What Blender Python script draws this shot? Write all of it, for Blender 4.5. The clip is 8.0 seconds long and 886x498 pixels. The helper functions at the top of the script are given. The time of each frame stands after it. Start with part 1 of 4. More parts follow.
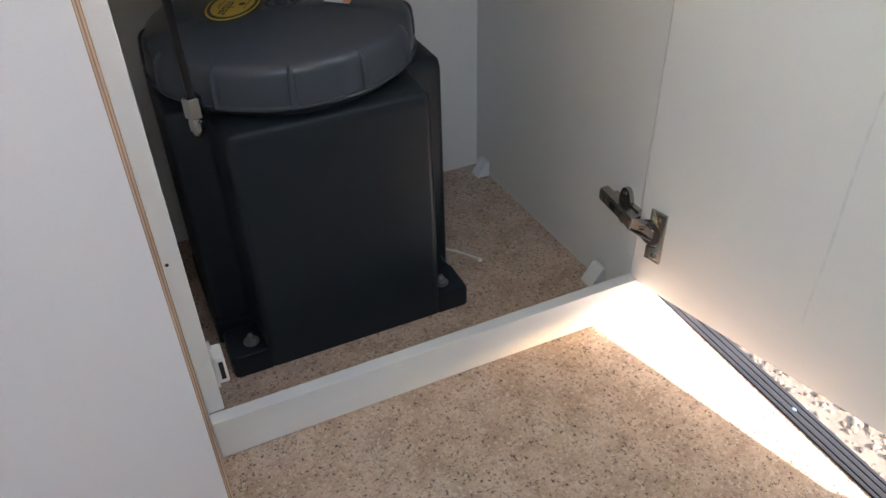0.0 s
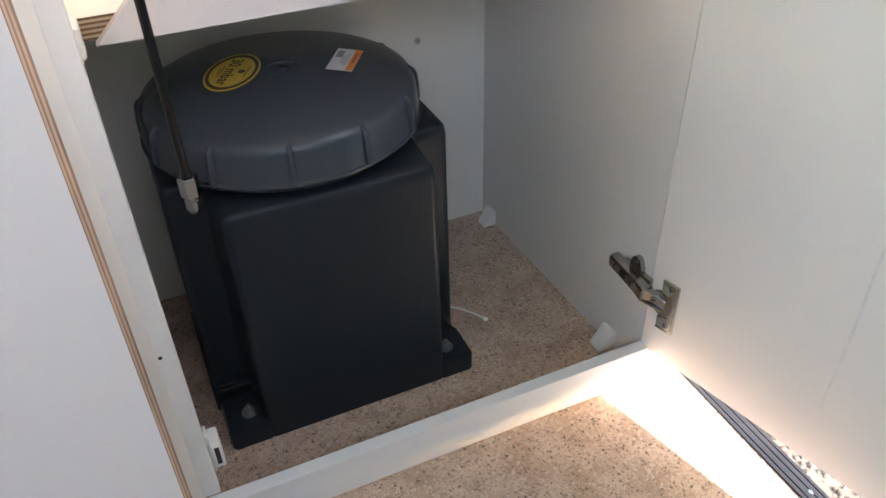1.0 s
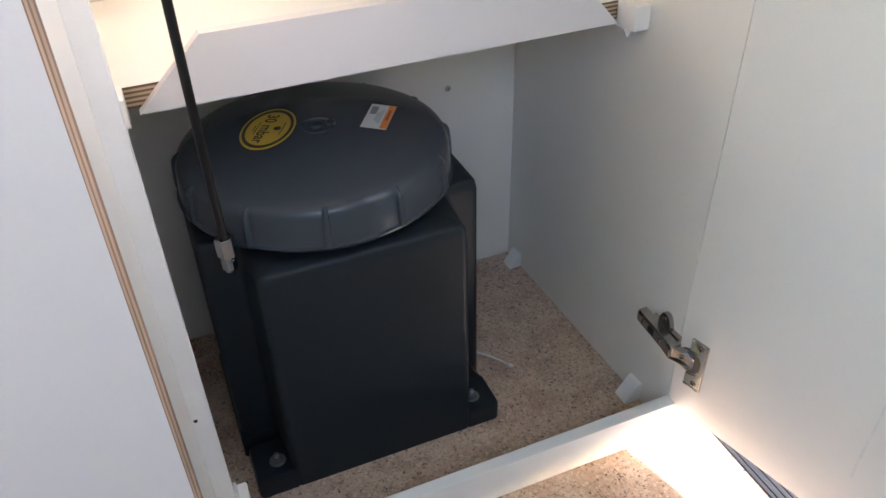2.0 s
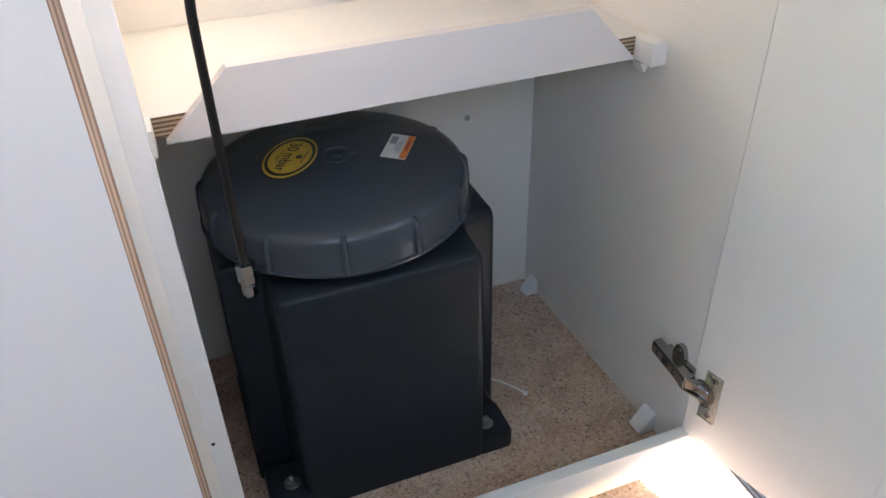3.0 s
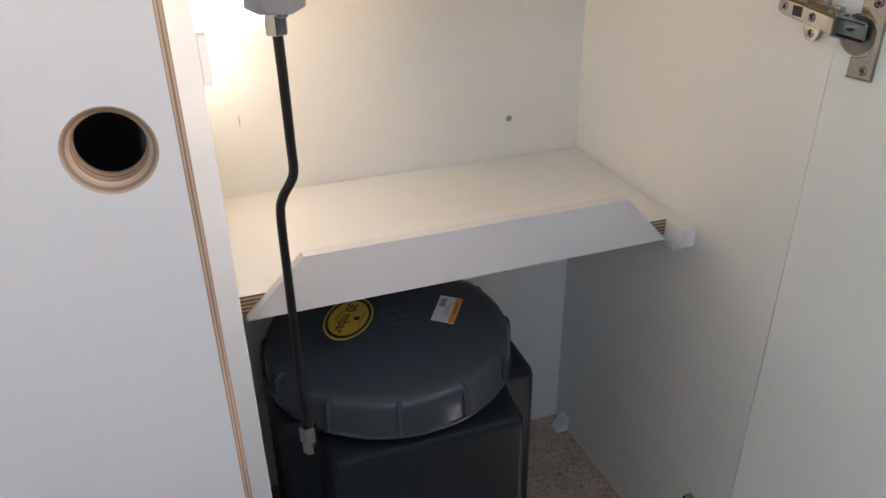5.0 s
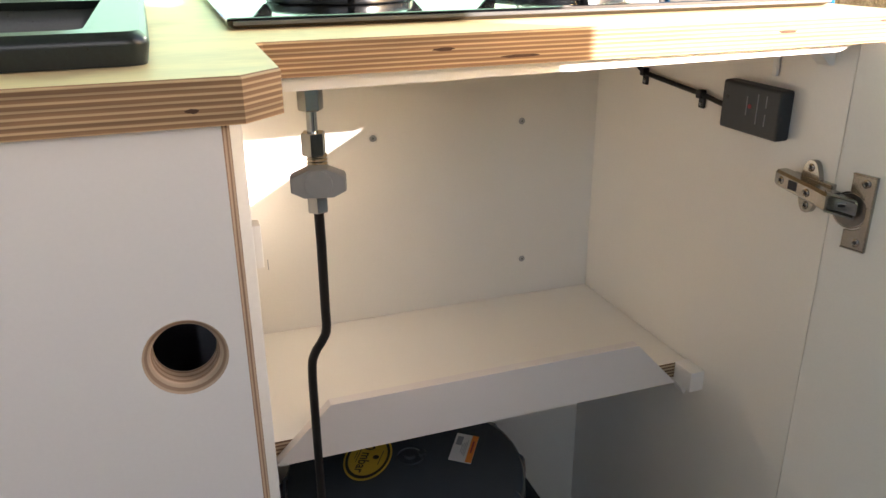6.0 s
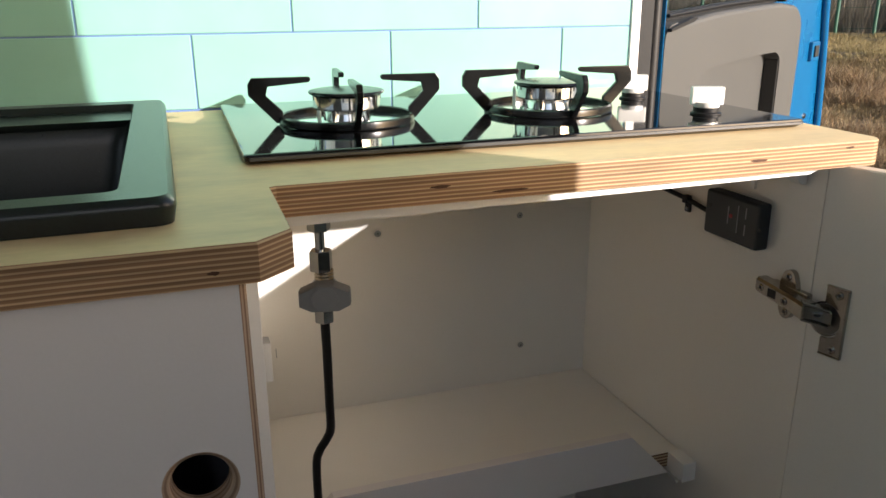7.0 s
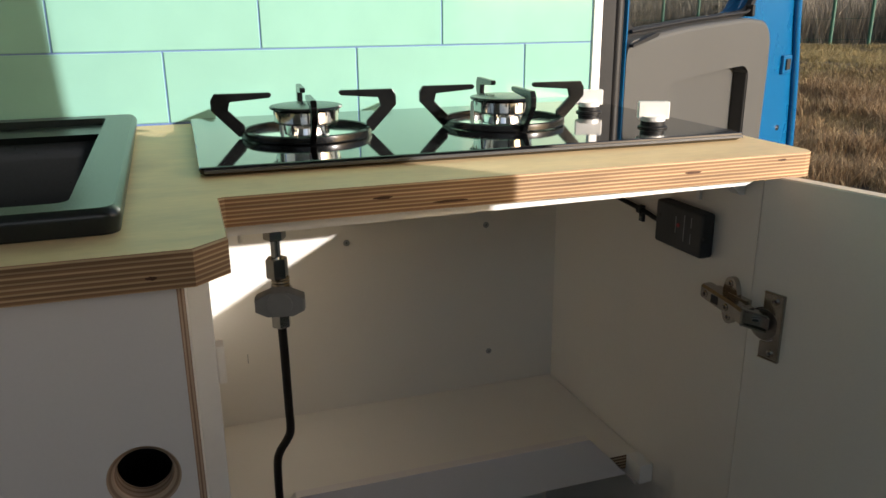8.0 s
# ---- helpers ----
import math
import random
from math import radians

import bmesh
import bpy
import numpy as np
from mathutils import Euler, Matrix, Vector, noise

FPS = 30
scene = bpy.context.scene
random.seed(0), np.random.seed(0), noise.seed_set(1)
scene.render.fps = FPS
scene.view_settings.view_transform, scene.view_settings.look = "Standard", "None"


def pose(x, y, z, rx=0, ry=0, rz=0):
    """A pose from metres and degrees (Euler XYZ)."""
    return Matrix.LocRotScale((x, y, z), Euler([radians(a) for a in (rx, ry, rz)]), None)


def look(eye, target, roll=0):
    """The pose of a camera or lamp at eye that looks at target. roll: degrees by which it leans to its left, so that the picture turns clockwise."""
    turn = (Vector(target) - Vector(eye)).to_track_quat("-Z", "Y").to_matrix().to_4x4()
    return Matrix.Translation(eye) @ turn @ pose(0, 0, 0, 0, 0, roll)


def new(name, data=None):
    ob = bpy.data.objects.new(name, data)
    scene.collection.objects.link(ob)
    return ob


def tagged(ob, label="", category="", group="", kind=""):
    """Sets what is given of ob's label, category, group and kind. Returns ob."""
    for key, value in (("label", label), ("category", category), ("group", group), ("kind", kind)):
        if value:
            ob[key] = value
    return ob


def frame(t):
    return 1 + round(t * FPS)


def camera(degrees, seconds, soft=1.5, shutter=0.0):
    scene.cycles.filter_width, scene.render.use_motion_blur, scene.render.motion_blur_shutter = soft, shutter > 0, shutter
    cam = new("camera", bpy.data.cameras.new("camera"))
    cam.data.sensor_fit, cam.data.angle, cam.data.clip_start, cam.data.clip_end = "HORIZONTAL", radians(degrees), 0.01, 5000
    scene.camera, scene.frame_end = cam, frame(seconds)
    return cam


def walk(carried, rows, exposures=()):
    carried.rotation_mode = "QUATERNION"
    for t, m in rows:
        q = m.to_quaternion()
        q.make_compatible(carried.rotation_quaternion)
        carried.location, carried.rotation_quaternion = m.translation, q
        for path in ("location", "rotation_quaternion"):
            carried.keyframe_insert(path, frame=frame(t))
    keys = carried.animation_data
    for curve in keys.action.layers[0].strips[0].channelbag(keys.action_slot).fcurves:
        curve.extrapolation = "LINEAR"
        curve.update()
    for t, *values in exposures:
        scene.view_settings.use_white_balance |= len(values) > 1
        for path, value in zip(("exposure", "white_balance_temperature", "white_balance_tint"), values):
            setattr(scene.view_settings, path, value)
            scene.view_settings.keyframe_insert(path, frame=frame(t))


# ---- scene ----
cam = camera(59.6, 8.0)
PATH = [
    (0, (-0.02, -0.557, 0.649), (0.624, 0.898, -0.563), -1.6),
    (0.5, (-0.004, -0.532, 0.677), (0.634, 0.925, -0.536), -1.6),
    (1, (0.01, -0.496, 0.694), (0.641, 0.965, -0.517), -1.6),
    (1.5, (0.009, -0.476, 0.715), (0.624, 0.996, -0.492), -1.6),
    (2, (0.007, -0.466, 0.738), (0.607, 1.022, -0.456), -1.5),
    (3.5, (0.008, -0.474, 0.762), (0.564, 1.076, -0.373), -1.5),
    (4, (0.001, -0.475, 0.786), (0.554, 1.087, -0.334), -1.5),
    (4.5, (-0.01, -0.475, 0.819), (0.544, 1.127, -0.242), -1.5),
    (4.7, (-0.016, -0.474, 0.837), (0.54, 1.15, -0.189), -1.2),
    (5.8, (-0.045, -0.483, 0.9195), (0.553, 1.258, 0.137), -0.55),
    (6, (-0.0485, -0.4835, 0.9305), (0.552, 1.2745, 0.19), -0.45),
    (6.5, (-0.054, -0.4935, 0.972), (0.5475, 1.296, 0.3105), -0.45),
    (7, (-0.0485, -0.5095, 0.992), (0.549, 1.297, 0.378), -0.4),
    (7.5, (-0.0365, -0.5305, 0.996), (0.5615, 1.283, 0.4015), -0.4),
    (8, (-0.017, -0.552, 0.9995), (0.5835, 1.2625, 0.410), -0.45),
]
EXPOSURES = [(0.0, 3.58, 6380, 20), (1.0, 3.74, 6300, 20), (2.0, 3.7, 6100, 20), (4.0, 3.5, 5900, 20), (4.5, 3.22, 5840, 19), (5.8, 2.74, 6700, 20), (6.5, 1.78, 6600, 20), (7.0, 1.12, 6500, 17), (7.6, 0.71, 6550, 15), (8.0, 0.67, 6550, 15)]
walk(cam, [(t, look(eye, target, roll)) for t, eye, target, roll in PATH], EXPOSURES)

from mathutils import geometry

# ---- world, sun, exposure ----
SUN = Vector((0.815, -1.0, 0.32)).normalized()
world = bpy.data.worlds.new("sky")
scene.world = world
world.use_nodes = True
wt = world.node_tree
sky = wt.nodes.new("ShaderNodeTexSky")
sky.sky_type = "NISHITA"
sky.sun_disc = False
sky.dust_density, sky.ozone_density = 3.0, 0.5
sky.sun_elevation = math.asin(SUN.z)
sky.sun_rotation = math.atan2(SUN.x, SUN.y)
wt.nodes["Background"].inputs["Strength"].default_value = 0.135
wt.links.new(sky.outputs[0], wt.nodes["Background"].inputs["Color"])
sun_data = bpy.data.lights.new("sun", "SUN")
sun_data.energy, sun_data.angle, sun_data.color = 4.0, radians(0.55), (1.0, 0.97, 0.895)
sun = new("sun", sun_data)
sun.matrix_world = look(SUN * 30, (0, 0, 0))


# ---- materials ----
def mat(name, base, rough=0.5, metal=0.0, var=0.06, scale=8.0, bump=0.0, bscale=200.0, grain=(1, 1, 1), spec=0.5,
        dirt=None, dirt_scale=3.0, dirt_at=0.62, coat=0.0):
    """Principled material with colour variation at two scales and fine relief."""
    m = bpy.data.materials.new(name)
    m.use_nodes = True
    nt = m.node_tree
    p = nt.nodes["Principled BSDF"]
    p.inputs["Roughness"].default_value = rough
    p.inputs["Metallic"].default_value = metal
    p.inputs["Specular IOR Level"].default_value = spec
    p.inputs["Coat Weight"].default_value = coat
    co = nt.nodes.new("ShaderNodeTexCoord")
    mp = nt.nodes.new("ShaderNodeMapping")
    mp.inputs["Scale"].default_value = grain
    nt.links.new(co.outputs["Object"], mp.inputs["Vector"])
    big = nt.nodes.new("ShaderNodeTexNoise")
    big.inputs["Scale"].default_value, big.inputs["Detail"].default_value = scale, 6
    fine = nt.nodes.new("ShaderNodeTexNoise")
    fine.inputs["Scale"].default_value, fine.inputs["Detail"].default_value = bscale, 3
    for n in (big, fine):
        nt.links.new(mp.outputs[0], n.inputs["Vector"])
    mixn = nt.nodes.new("ShaderNodeMix")
    mixn.data_type = "FLOAT"
    mixn.inputs[0].default_value = 0.35
    nt.links.new(big.outputs[0], mixn.inputs[2])
    nt.links.new(fine.outputs[0], mixn.inputs[3])
    ramp = nt.nodes.new("ShaderNodeValToRGB")
    a, b = ramp.color_ramp.elements
    a.position, b.position = 0.3, 0.7
    a.color = (*[c * (1 - var) for c in base], 1)
    b.color = (*[min(1, c * (1 + var)) for c in base], 1)
    nt.links.new(mixn.outputs[0], ramp.inputs[0])
    col = ramp.outputs[0]
    if dirt:
        dn = nt.nodes.new("ShaderNodeTexNoise")
        dn.inputs["Scale"].default_value, dn.inputs["Detail"].default_value = dirt_scale, 8
        nt.links.new(co.outputs["Object"], dn.inputs["Vector"])
        dr = nt.nodes.new("ShaderNodeMapRange")
        dr.inputs[1].default_value, dr.inputs[2].default_value = dirt_at, dirt_at + 0.18
        nt.links.new(dn.outputs[0], dr.inputs[0])
        dm = nt.nodes.new("ShaderNodeMix")
        dm.data_type = "RGBA"
        nt.links.new(dr.outputs[0], dm.inputs[0])
        nt.links.new(col, dm.inputs[6])
        dm.inputs[7].default_value = (*dirt, 1)
        col = dm.outputs[2]
    nt.links.new(col, p.inputs["Base Color"])
    rr = nt.nodes.new("ShaderNodeMapRange")
    rr.inputs[3].default_value, rr.inputs[4].default_value = max(0.02, rough - 0.06), min(1, rough + 0.06)
    nt.links.new(big.outputs[0], rr.inputs[0])
    nt.links.new(rr.outputs[0], p.inputs["Roughness"])
    if bump:
        bn = nt.nodes.new("ShaderNodeBump")
        bn.inputs["Strength"].default_value, bn.inputs["Distance"].default_value = bump, 0.001
        nt.links.new(fine.outputs[0], bn.inputs["Height"])
        nt.links.new(bn.outputs[0], p.inputs["Normal"])
    return m


def island_mat(name, colours, rough=0.8, spread=None):
    """A colour for each separate piece of a joined mesh."""
    m = bpy.data.materials.new(name)
    m.use_nodes = True
    nt = m.node_tree
    p = nt.nodes["Principled BSDF"]
    p.inputs["Roughness"].default_value = rough
    g = nt.nodes.new("ShaderNodeNewGeometry")
    ramp = nt.nodes.new("ShaderNodeValToRGB")
    el = ramp.color_ramp.elements
    while len(el) < len(colours):
        el.new(0.5)
    for i, c in enumerate(colours):
        el[i].position = i / (len(colours) - 1)
        el[i].color = (*c, 1)
    nt.links.new(g.outputs["Random Per Island"], ramp.inputs[0])
    nt.links.new(ramp.outputs[0], p.inputs["Base Color"])
    return m


def ply_mat(name, axis, pitch, offset=0.0, light=(0.66, 0.47, 0.28), dark=(0.30, 0.165, 0.085), thin=0.34):
    """Stacked veneers seen on a cut edge: thin pale layers between darker end grain."""
    m = bpy.data.materials.new(name)
    m.use_nodes = True
    nt = m.node_tree
    p = nt.nodes["Principled BSDF"]
    p.inputs["Roughness"].default_value = 0.62
    co = nt.nodes.new("ShaderNodeTexCoord")
    sep = nt.nodes.new("ShaderNodeSeparateXYZ")
    nt.links.new(co.outputs["Object"], sep.inputs[0])
    wob = nt.nodes.new("ShaderNodeTexNoise")
    wob.inputs["Scale"].default_value, wob.inputs["Detail"].default_value = 14, 5
    nt.links.new(co.outputs["Object"], wob.inputs["Vector"])
    ws = nt.nodes.new("ShaderNodeMath")
    ws.operation = "MULTIPLY_ADD"
    ws.inputs[1].default_value, ws.inputs[2].default_value = 0.0009, offset
    nt.links.new(wob.outputs[0], ws.inputs[0])
    add = nt.nodes.new("ShaderNodeMath")
    nt.links.new(sep.outputs[axis], add.inputs[0])
    nt.links.new(ws.outputs[0], add.inputs[1])
    div = nt.nodes.new("ShaderNodeMath")
    div.operation = "DIVIDE"
    div.inputs[1].default_value = pitch
    nt.links.new(add.outputs[0], div.inputs[0])
    fr = nt.nodes.new("ShaderNodeMath")
    fr.operation = "FRACT"
    nt.links.new(div.outputs[0], fr.inputs[0])
    st = nt.nodes.new("ShaderNodeValToRGB")
    e = st.color_ramp.elements
    e[0].position, e[0].color = 0.0, (*light, 1)
    e[1].position, e[1].color = thin, (*light, 1)
    for pos, c in ((thin + 0.1, dark), (0.9, tuple(x * 0.85 for x in dark)), (1.0, light)):
        k = e.new(pos)
        k.color = (*c, 1)
    nt.links.new(fr.outputs[0], st.inputs[0])
    # streaks and burnt patches along the layers
    mp = nt.nodes.new("ShaderNodeMapping")
    sc = [9.0, 9.0, 9.0]
    sc[axis] = 260.0
    mp.inputs["Scale"].default_value = sc
    nt.links.new(co.outputs["Object"], mp.inputs["Vector"])
    nz = nt.nodes.new("ShaderNodeTexNoise")
    nz.inputs["Scale"].default_value, nz.inputs["Detail"].default_value = 1.0, 5
    nt.links.new(mp.outputs[0], nz.inputs["Vector"])
    mr = nt.nodes.new("ShaderNodeMapRange")
    mr.inputs[1].default_value, mr.inputs[2].default_value = 0.25, 0.75
    mr.inputs[3].default_value, mr.inputs[4].default_value = 0.62, 1.32
    nt.links.new(nz.outputs[0], mr.inputs[0])
    mul = nt.nodes.new("ShaderNodeMix")
    mul.data_type, mul.blend_type = "RGBA", "MULTIPLY"
    mul.inputs[0].default_value = 1.0
    nt.links.new(st.outputs[0], mul.inputs[6])
    nt.links.new(mr.outputs[0], mul.inputs[7])
    nt.links.new(mul.outputs[2], p.inputs["Base Color"])
    bp = nt.nodes.new("ShaderNodeBump")
    bp.inputs["Strength"].default_value, bp.inputs["Distance"].default_value = 0.5, 0.0006
    nt.links.new(fr.outputs[0], bp.inputs["Height"])
    nt.links.new(bp.outputs[0], p.inputs["Normal"])
    return m


def vinyl_mat():
    """Beige vinyl with brown, black and pale flecks a few millimetres across."""
    m = bpy.data.materials.new("speckled_vinyl")
    m.use_nodes = True
    nt = m.node_tree
    p = nt.nodes["Principled BSDF"]
    p.inputs["Roughness"].default_value = 0.48
    co = nt.nodes.new("ShaderNodeTexCoord")
    base = nt.nodes.new("ShaderNodeTexNoise")
    base.inputs["Scale"].default_value, base.inputs["Detail"].default_value = 160, 8
    base.inputs["Roughness"].default_value = 0.75
    nt.links.new(co.outputs["Object"], base.inputs["Vector"])
    br = nt.nodes.new("ShaderNodeValToRGB")
    e = br.color_ramp.elements
    e[0].position, e[0].color = 0.34, (0.47, 0.352, 0.272, 1)
    e[1].position, e[1].color = 0.66, (0.715, 0.575, 0.475, 1)
    nt.links.new(base.outputs[0], br.inputs[0])
    # cloudy warm blotches a few centimetres across
    cloud = nt.nodes.new("ShaderNodeTexNoise")
    cloud.inputs["Scale"].default_value, cloud.inputs["Detail"].default_value = 26, 7
    nt.links.new(co.outputs["Object"], cloud.inputs["Vector"])
    cr = nt.nodes.new("ShaderNodeValToRGB")
    cr.color_ramp.elements[0].position, cr.color_ramp.elements[0].color = 0.36, (0.80, 0.72, 0.66, 1)
    cr.color_ramp.elements[1].position, cr.color_ramp.elements[1].color = 0.64, (1.06, 1.01, 0.97, 1)
    nt.links.new(cloud.outputs[0], cr.inputs[0])
    cm = nt.nodes.new("ShaderNodeMix")
    cm.data_type, cm.blend_type = "RGBA", "MULTIPLY"
    cm.inputs[0].default_value = 1.0
    nt.links.new(br.outputs[0], cm.inputs[6])
    nt.links.new(cr.outputs[0], cm.inputs[7])
    col = cm.outputs[2]
    for scale, at, colour, seed in ((300, 0.28, (0.11, 0.08, 0.065), 0.0), (400, 0.30, (0.33, 0.21, 0.145), 3.1), (260, 0.34, (0.64, 0.525, 0.43), 7.7), (190, 0.16, (0.19, 0.135, 0.105), 5.3)):
        mp = nt.nodes.new("ShaderNodeMapping")
        mp.inputs["Location"].default_value = (seed, seed * 0.7, seed)
        nt.links.new(co.outputs["Object"], mp.inputs["Vector"])
        warp = nt.nodes.new("ShaderNodeTexNoise")
        warp.inputs["Scale"].default_value, warp.inputs["Detail"].default_value = 520, 2
        nt.links.new(mp.outputs[0], warp.inputs["Vector"])
        bend = nt.nodes.new("ShaderNodeMix")
        bend.data_type, bend.blend_type = "RGBA", "LINEAR_LIGHT"
        bend.inputs[0].default_value = 0.0035
        nt.links.new(mp.outputs[0], bend.inputs[6])
        nt.links.new(warp.outputs["Color"], bend.inputs[7])
        vo = nt.nodes.new("ShaderNodeTexVoronoi")
        vo.inputs["Scale"].default_value = scale
        nt.links.new(bend.outputs[2], vo.inputs["Vector"])
        # only some cells carry a fleck
        sep = nt.nodes.new("ShaderNodeSeparateColor")
        nt.links.new(vo.outputs["Color"], sep.inputs[0])
        lim = nt.nodes.new("ShaderNodeMath")
        lim.operation = "MULTIPLY"
        lim.inputs[1].default_value = at * 1.9
        few = nt.nodes.new("ShaderNodeMath")
        few.operation = "POWER"
        few.inputs[1].default_value = 3.0
        nt.links.new(sep.outputs[0], few.inputs[0])
        nt.links.new(few.outputs[0], lim.inputs[0])
        less = nt.nodes.new("ShaderNodeMath")
        less.operation = "LESS_THAN"
        nt.links.new(vo.outputs["Distance"], less.inputs[0])
        nt.links.new(lim.outputs[0], less.inputs[1])
        mx = nt.nodes.new("ShaderNodeMix")
        mx.data_type = "RGBA"
        nt.links.new(less.outputs[0], mx.inputs[0])
        nt.links.new(col, mx.inputs[6])
        mx.inputs[7].default_value = (*colour, 1)
        col = mx.outputs[2]
    nt.links.new(col, p.inputs["Base Color"])
    bp = nt.nodes.new("ShaderNodeBump")
    bp.inputs["Strength"].default_value, bp.inputs["Distance"].default_value = 0.25, 0.0008
    nt.links.new(base.outputs[0], bp.inputs["Height"])
    nt.links.new(bp.outputs[0], p.inputs["Normal"])
    return m


def glass_mat(name, tint, rough=0.0):
    m = bpy.data.materials.new(name)
    m.use_nodes = True
    p = m.node_tree.nodes["Principled BSDF"]
    p.inputs["Base Color"].default_value = (*tint, 1)
    p.inputs["Transmission Weight"].default_value = 1.0
    p.inputs["Roughness"].default_value = rough
    p.inputs["IOR"].default_value = 1.35
    return m


WHITE = mat("white_laminate", (0.85, 0.822, 0.757), 0.34, var=0.03, scale=5, bump=0.06, bscale=420, dirt=(0.79, 0.765, 0.69), dirt_scale=4, dirt_at=0.66)
WHITE_PAINT = mat("white_painted_timber", (0.83, 0.83, 0.82), 0.42, var=0.03, scale=9, bump=0.12, bscale=150, grain=(1, 4, 4))
LINING = mat("pale_grey_van_lining", (0.42, 0.415, 0.41), 0.8, var=0.08, scale=6, bump=0.2)
WHITE_PLASTIC = mat("white_plastic", (0.87, 0.86, 0.83), 0.35, var=0.02)
VINYL = vinyl_mat()
BIRCH = mat("birch_veneer", (0.75, 0.555, 0.315), 0.5, spec=0.35, var=0.13, scale=11, bump=0.1, bscale=70, grain=(1, 3.2, 3), dirt=(0.58, 0.41, 0.23), dirt_scale=11, dirt_at=0.6)
PLY_EDGE = ply_mat("worktop_ply_edge", 2, 0.0030, light=(0.545, 0.38, 0.215), dark=(0.285, 0.158, 0.080), thin=0.26)
PLY_PANEL = ply_mat("panel_ply_edge", 1, 0.0040, light=(0.50, 0.365, 0.26), dark=(0.31, 0.195, 0.125), thin=0.55)
PLY_BAND = ply_mat("rounded_ply_edge", 0, 0.0019, offset=0.0004, light=(0.52, 0.37, 0.26), dark=(0.31, 0.185, 0.115), thin=0.45)
PLY_SHELF = ply_mat("shelf_ply_edge", 2, 0.0042, light=(0.6, 0.46, 0.3), dark=(0.2, 0.11, 0.06), thin=0.4)
TANK = mat("black_moulded_plastic", (0.0125, 0.0185, 0.0240), 0.44, spec=0.26, var=0.12, scale=14, bump=0.2, bscale=900)
LID = mat("dark_grey_moulded_plastic", (0.046, 0.057, 0.069), 0.25, var=0.06, scale=9, bump=0.05, bscale=700, spec=0.45)
RUBBER = mat("black_rubber", (0.010, 0.010, 0.011), 0.5, var=0.1, spec=0.35)
PIPE = mat("black_pipe_sleeve", (0.0055, 0.0055, 0.0065), 0.36, spec=0.35, var=0.1)
STEEL = mat("zinc_plated_steel", (0.40, 0.42, 0.435), 0.15, 1.0, var=0.08, scale=60)
NICKEL = mat("nickel_plated_steel", (0.40, 0.38, 0.345), 0.19, 1.0, var=0.14, scale=70, bump=0.04, bscale=500)
CHROME = mat("polished_steel", (0.86, 0.86, 0.85), 0.1, 1.0, var=0.04, scale=30)
GREY_TRIM = mat("grey_trim", (0.07, 0.07, 0.07), 0.3, var=0.1)
SEAL_GREY = mat("grey_seal_cover", (0.019, 0.019, 0.0195), 0.6, spec=0.2, var=0.1, scale=20, bump=0.1)
FRONT = mat("pale_lilac_white_laminate", (0.79, 0.75, 0.733), 0.36, var=0.025, scale=5, bump=0.06, bscale=420, dirt=(0.73, 0.69, 0.68), dirt_scale=4, dirt_at=0.66)
INSIDE = mat("pale_grey_board", (0.52, 0.53, 0.55), 0.7, var=0.1)
DULL = mat("dull_zinc", (0.40, 0.41, 0.41), 0.38, 1.0, var=0.15, scale=80)
BRUSHED = mat("satin_silver", (0.80, 0.80, 0.79), 0.42, 0.25, var=0.05, scale=60)
BRASS = mat("pale_brass", (0.58, 0.56, 0.50), 0.22, 1.0)
DARK = mat("dark_recess", (0.012, 0.012, 0.013), 0.6)
GREY_KNOB = mat("grey_valve_plastic", (0.165, 0.182, 0.205), 0.42, var=0.06, scale=20, bump=0.08)
BOX_BLACK = mat("black_box_plastic", (0.020, 0.0245, 0.0275), 0.5, var=0.1, bump=0.25, bscale=700)
HOB_GLASS = mat("black_hob_glass", (0.004, 0.004, 0.005), 0.045, var=0.05, spec=0.6, coat=0.3)
IRON = mat("black_enamel_iron", (0.005, 0.0055, 0.006), 0.22, spec=0.35, var=0.2, scale=40, bump=0.06, bscale=500)
SINK = mat("black_granite_composite", (0.009, 0.0135, 0.0145), 0.30, var=0.3, scale=500, bump=0.12, bscale=1100)
TILE = mat("aqua_glazed_tile", (0.235, 0.465, 0.395), 0.07, var=0.09, scale=3, bump=0.06, bscale=14, spec=0.6)
GROUT = mat("blue_grey_grout", (0.12, 0.21, 0.42), 0.8, var=0.1)
BLUE = mat("blue_car_paint", (0.002, 0.090, 0.225), 0.28, var=0.04, spec=0.2, coat=0.15)
TRIM_GREY = mat("grey_door_trim_plastic", (0.063, 0.063, 0.060), 0.52, var=0.04, scale=4, bump=0.25, bscale=500)
SILL = mat("dark_grey_sill_plastic", (0.020, 0.020, 0.022), 0.5, spec=0.35, var=0.2, scale=20, bump=0.2, bscale=300, dirt=(0.11, 0.10, 0.085), dirt_scale=25, dirt_at=0.66)
YELLOW = mat("yellow_sticker", (0.66, 0.45, 0.055), 0.38, var=0.06, scale=40)
INK = mat("black_ink", (0.012, 0.012, 0.012), 0.5)
PAPER = mat("white_paper_label", (0.72, 0.72, 0.70), 0.5, var=0.04, scale=60)
ORANGE = mat("orange_print", (0.80, 0.25, 0.04), 0.5, var=0.05)
RED = mat("red_print", (0.35, 0.02, 0.03), 0.4)
GREY_INK = mat("grey_print", (0.25, 0.26, 0.27), 0.5)
WINDOW = glass_mat("tinted_window_glass", (0.62, 0.66, 0.65))
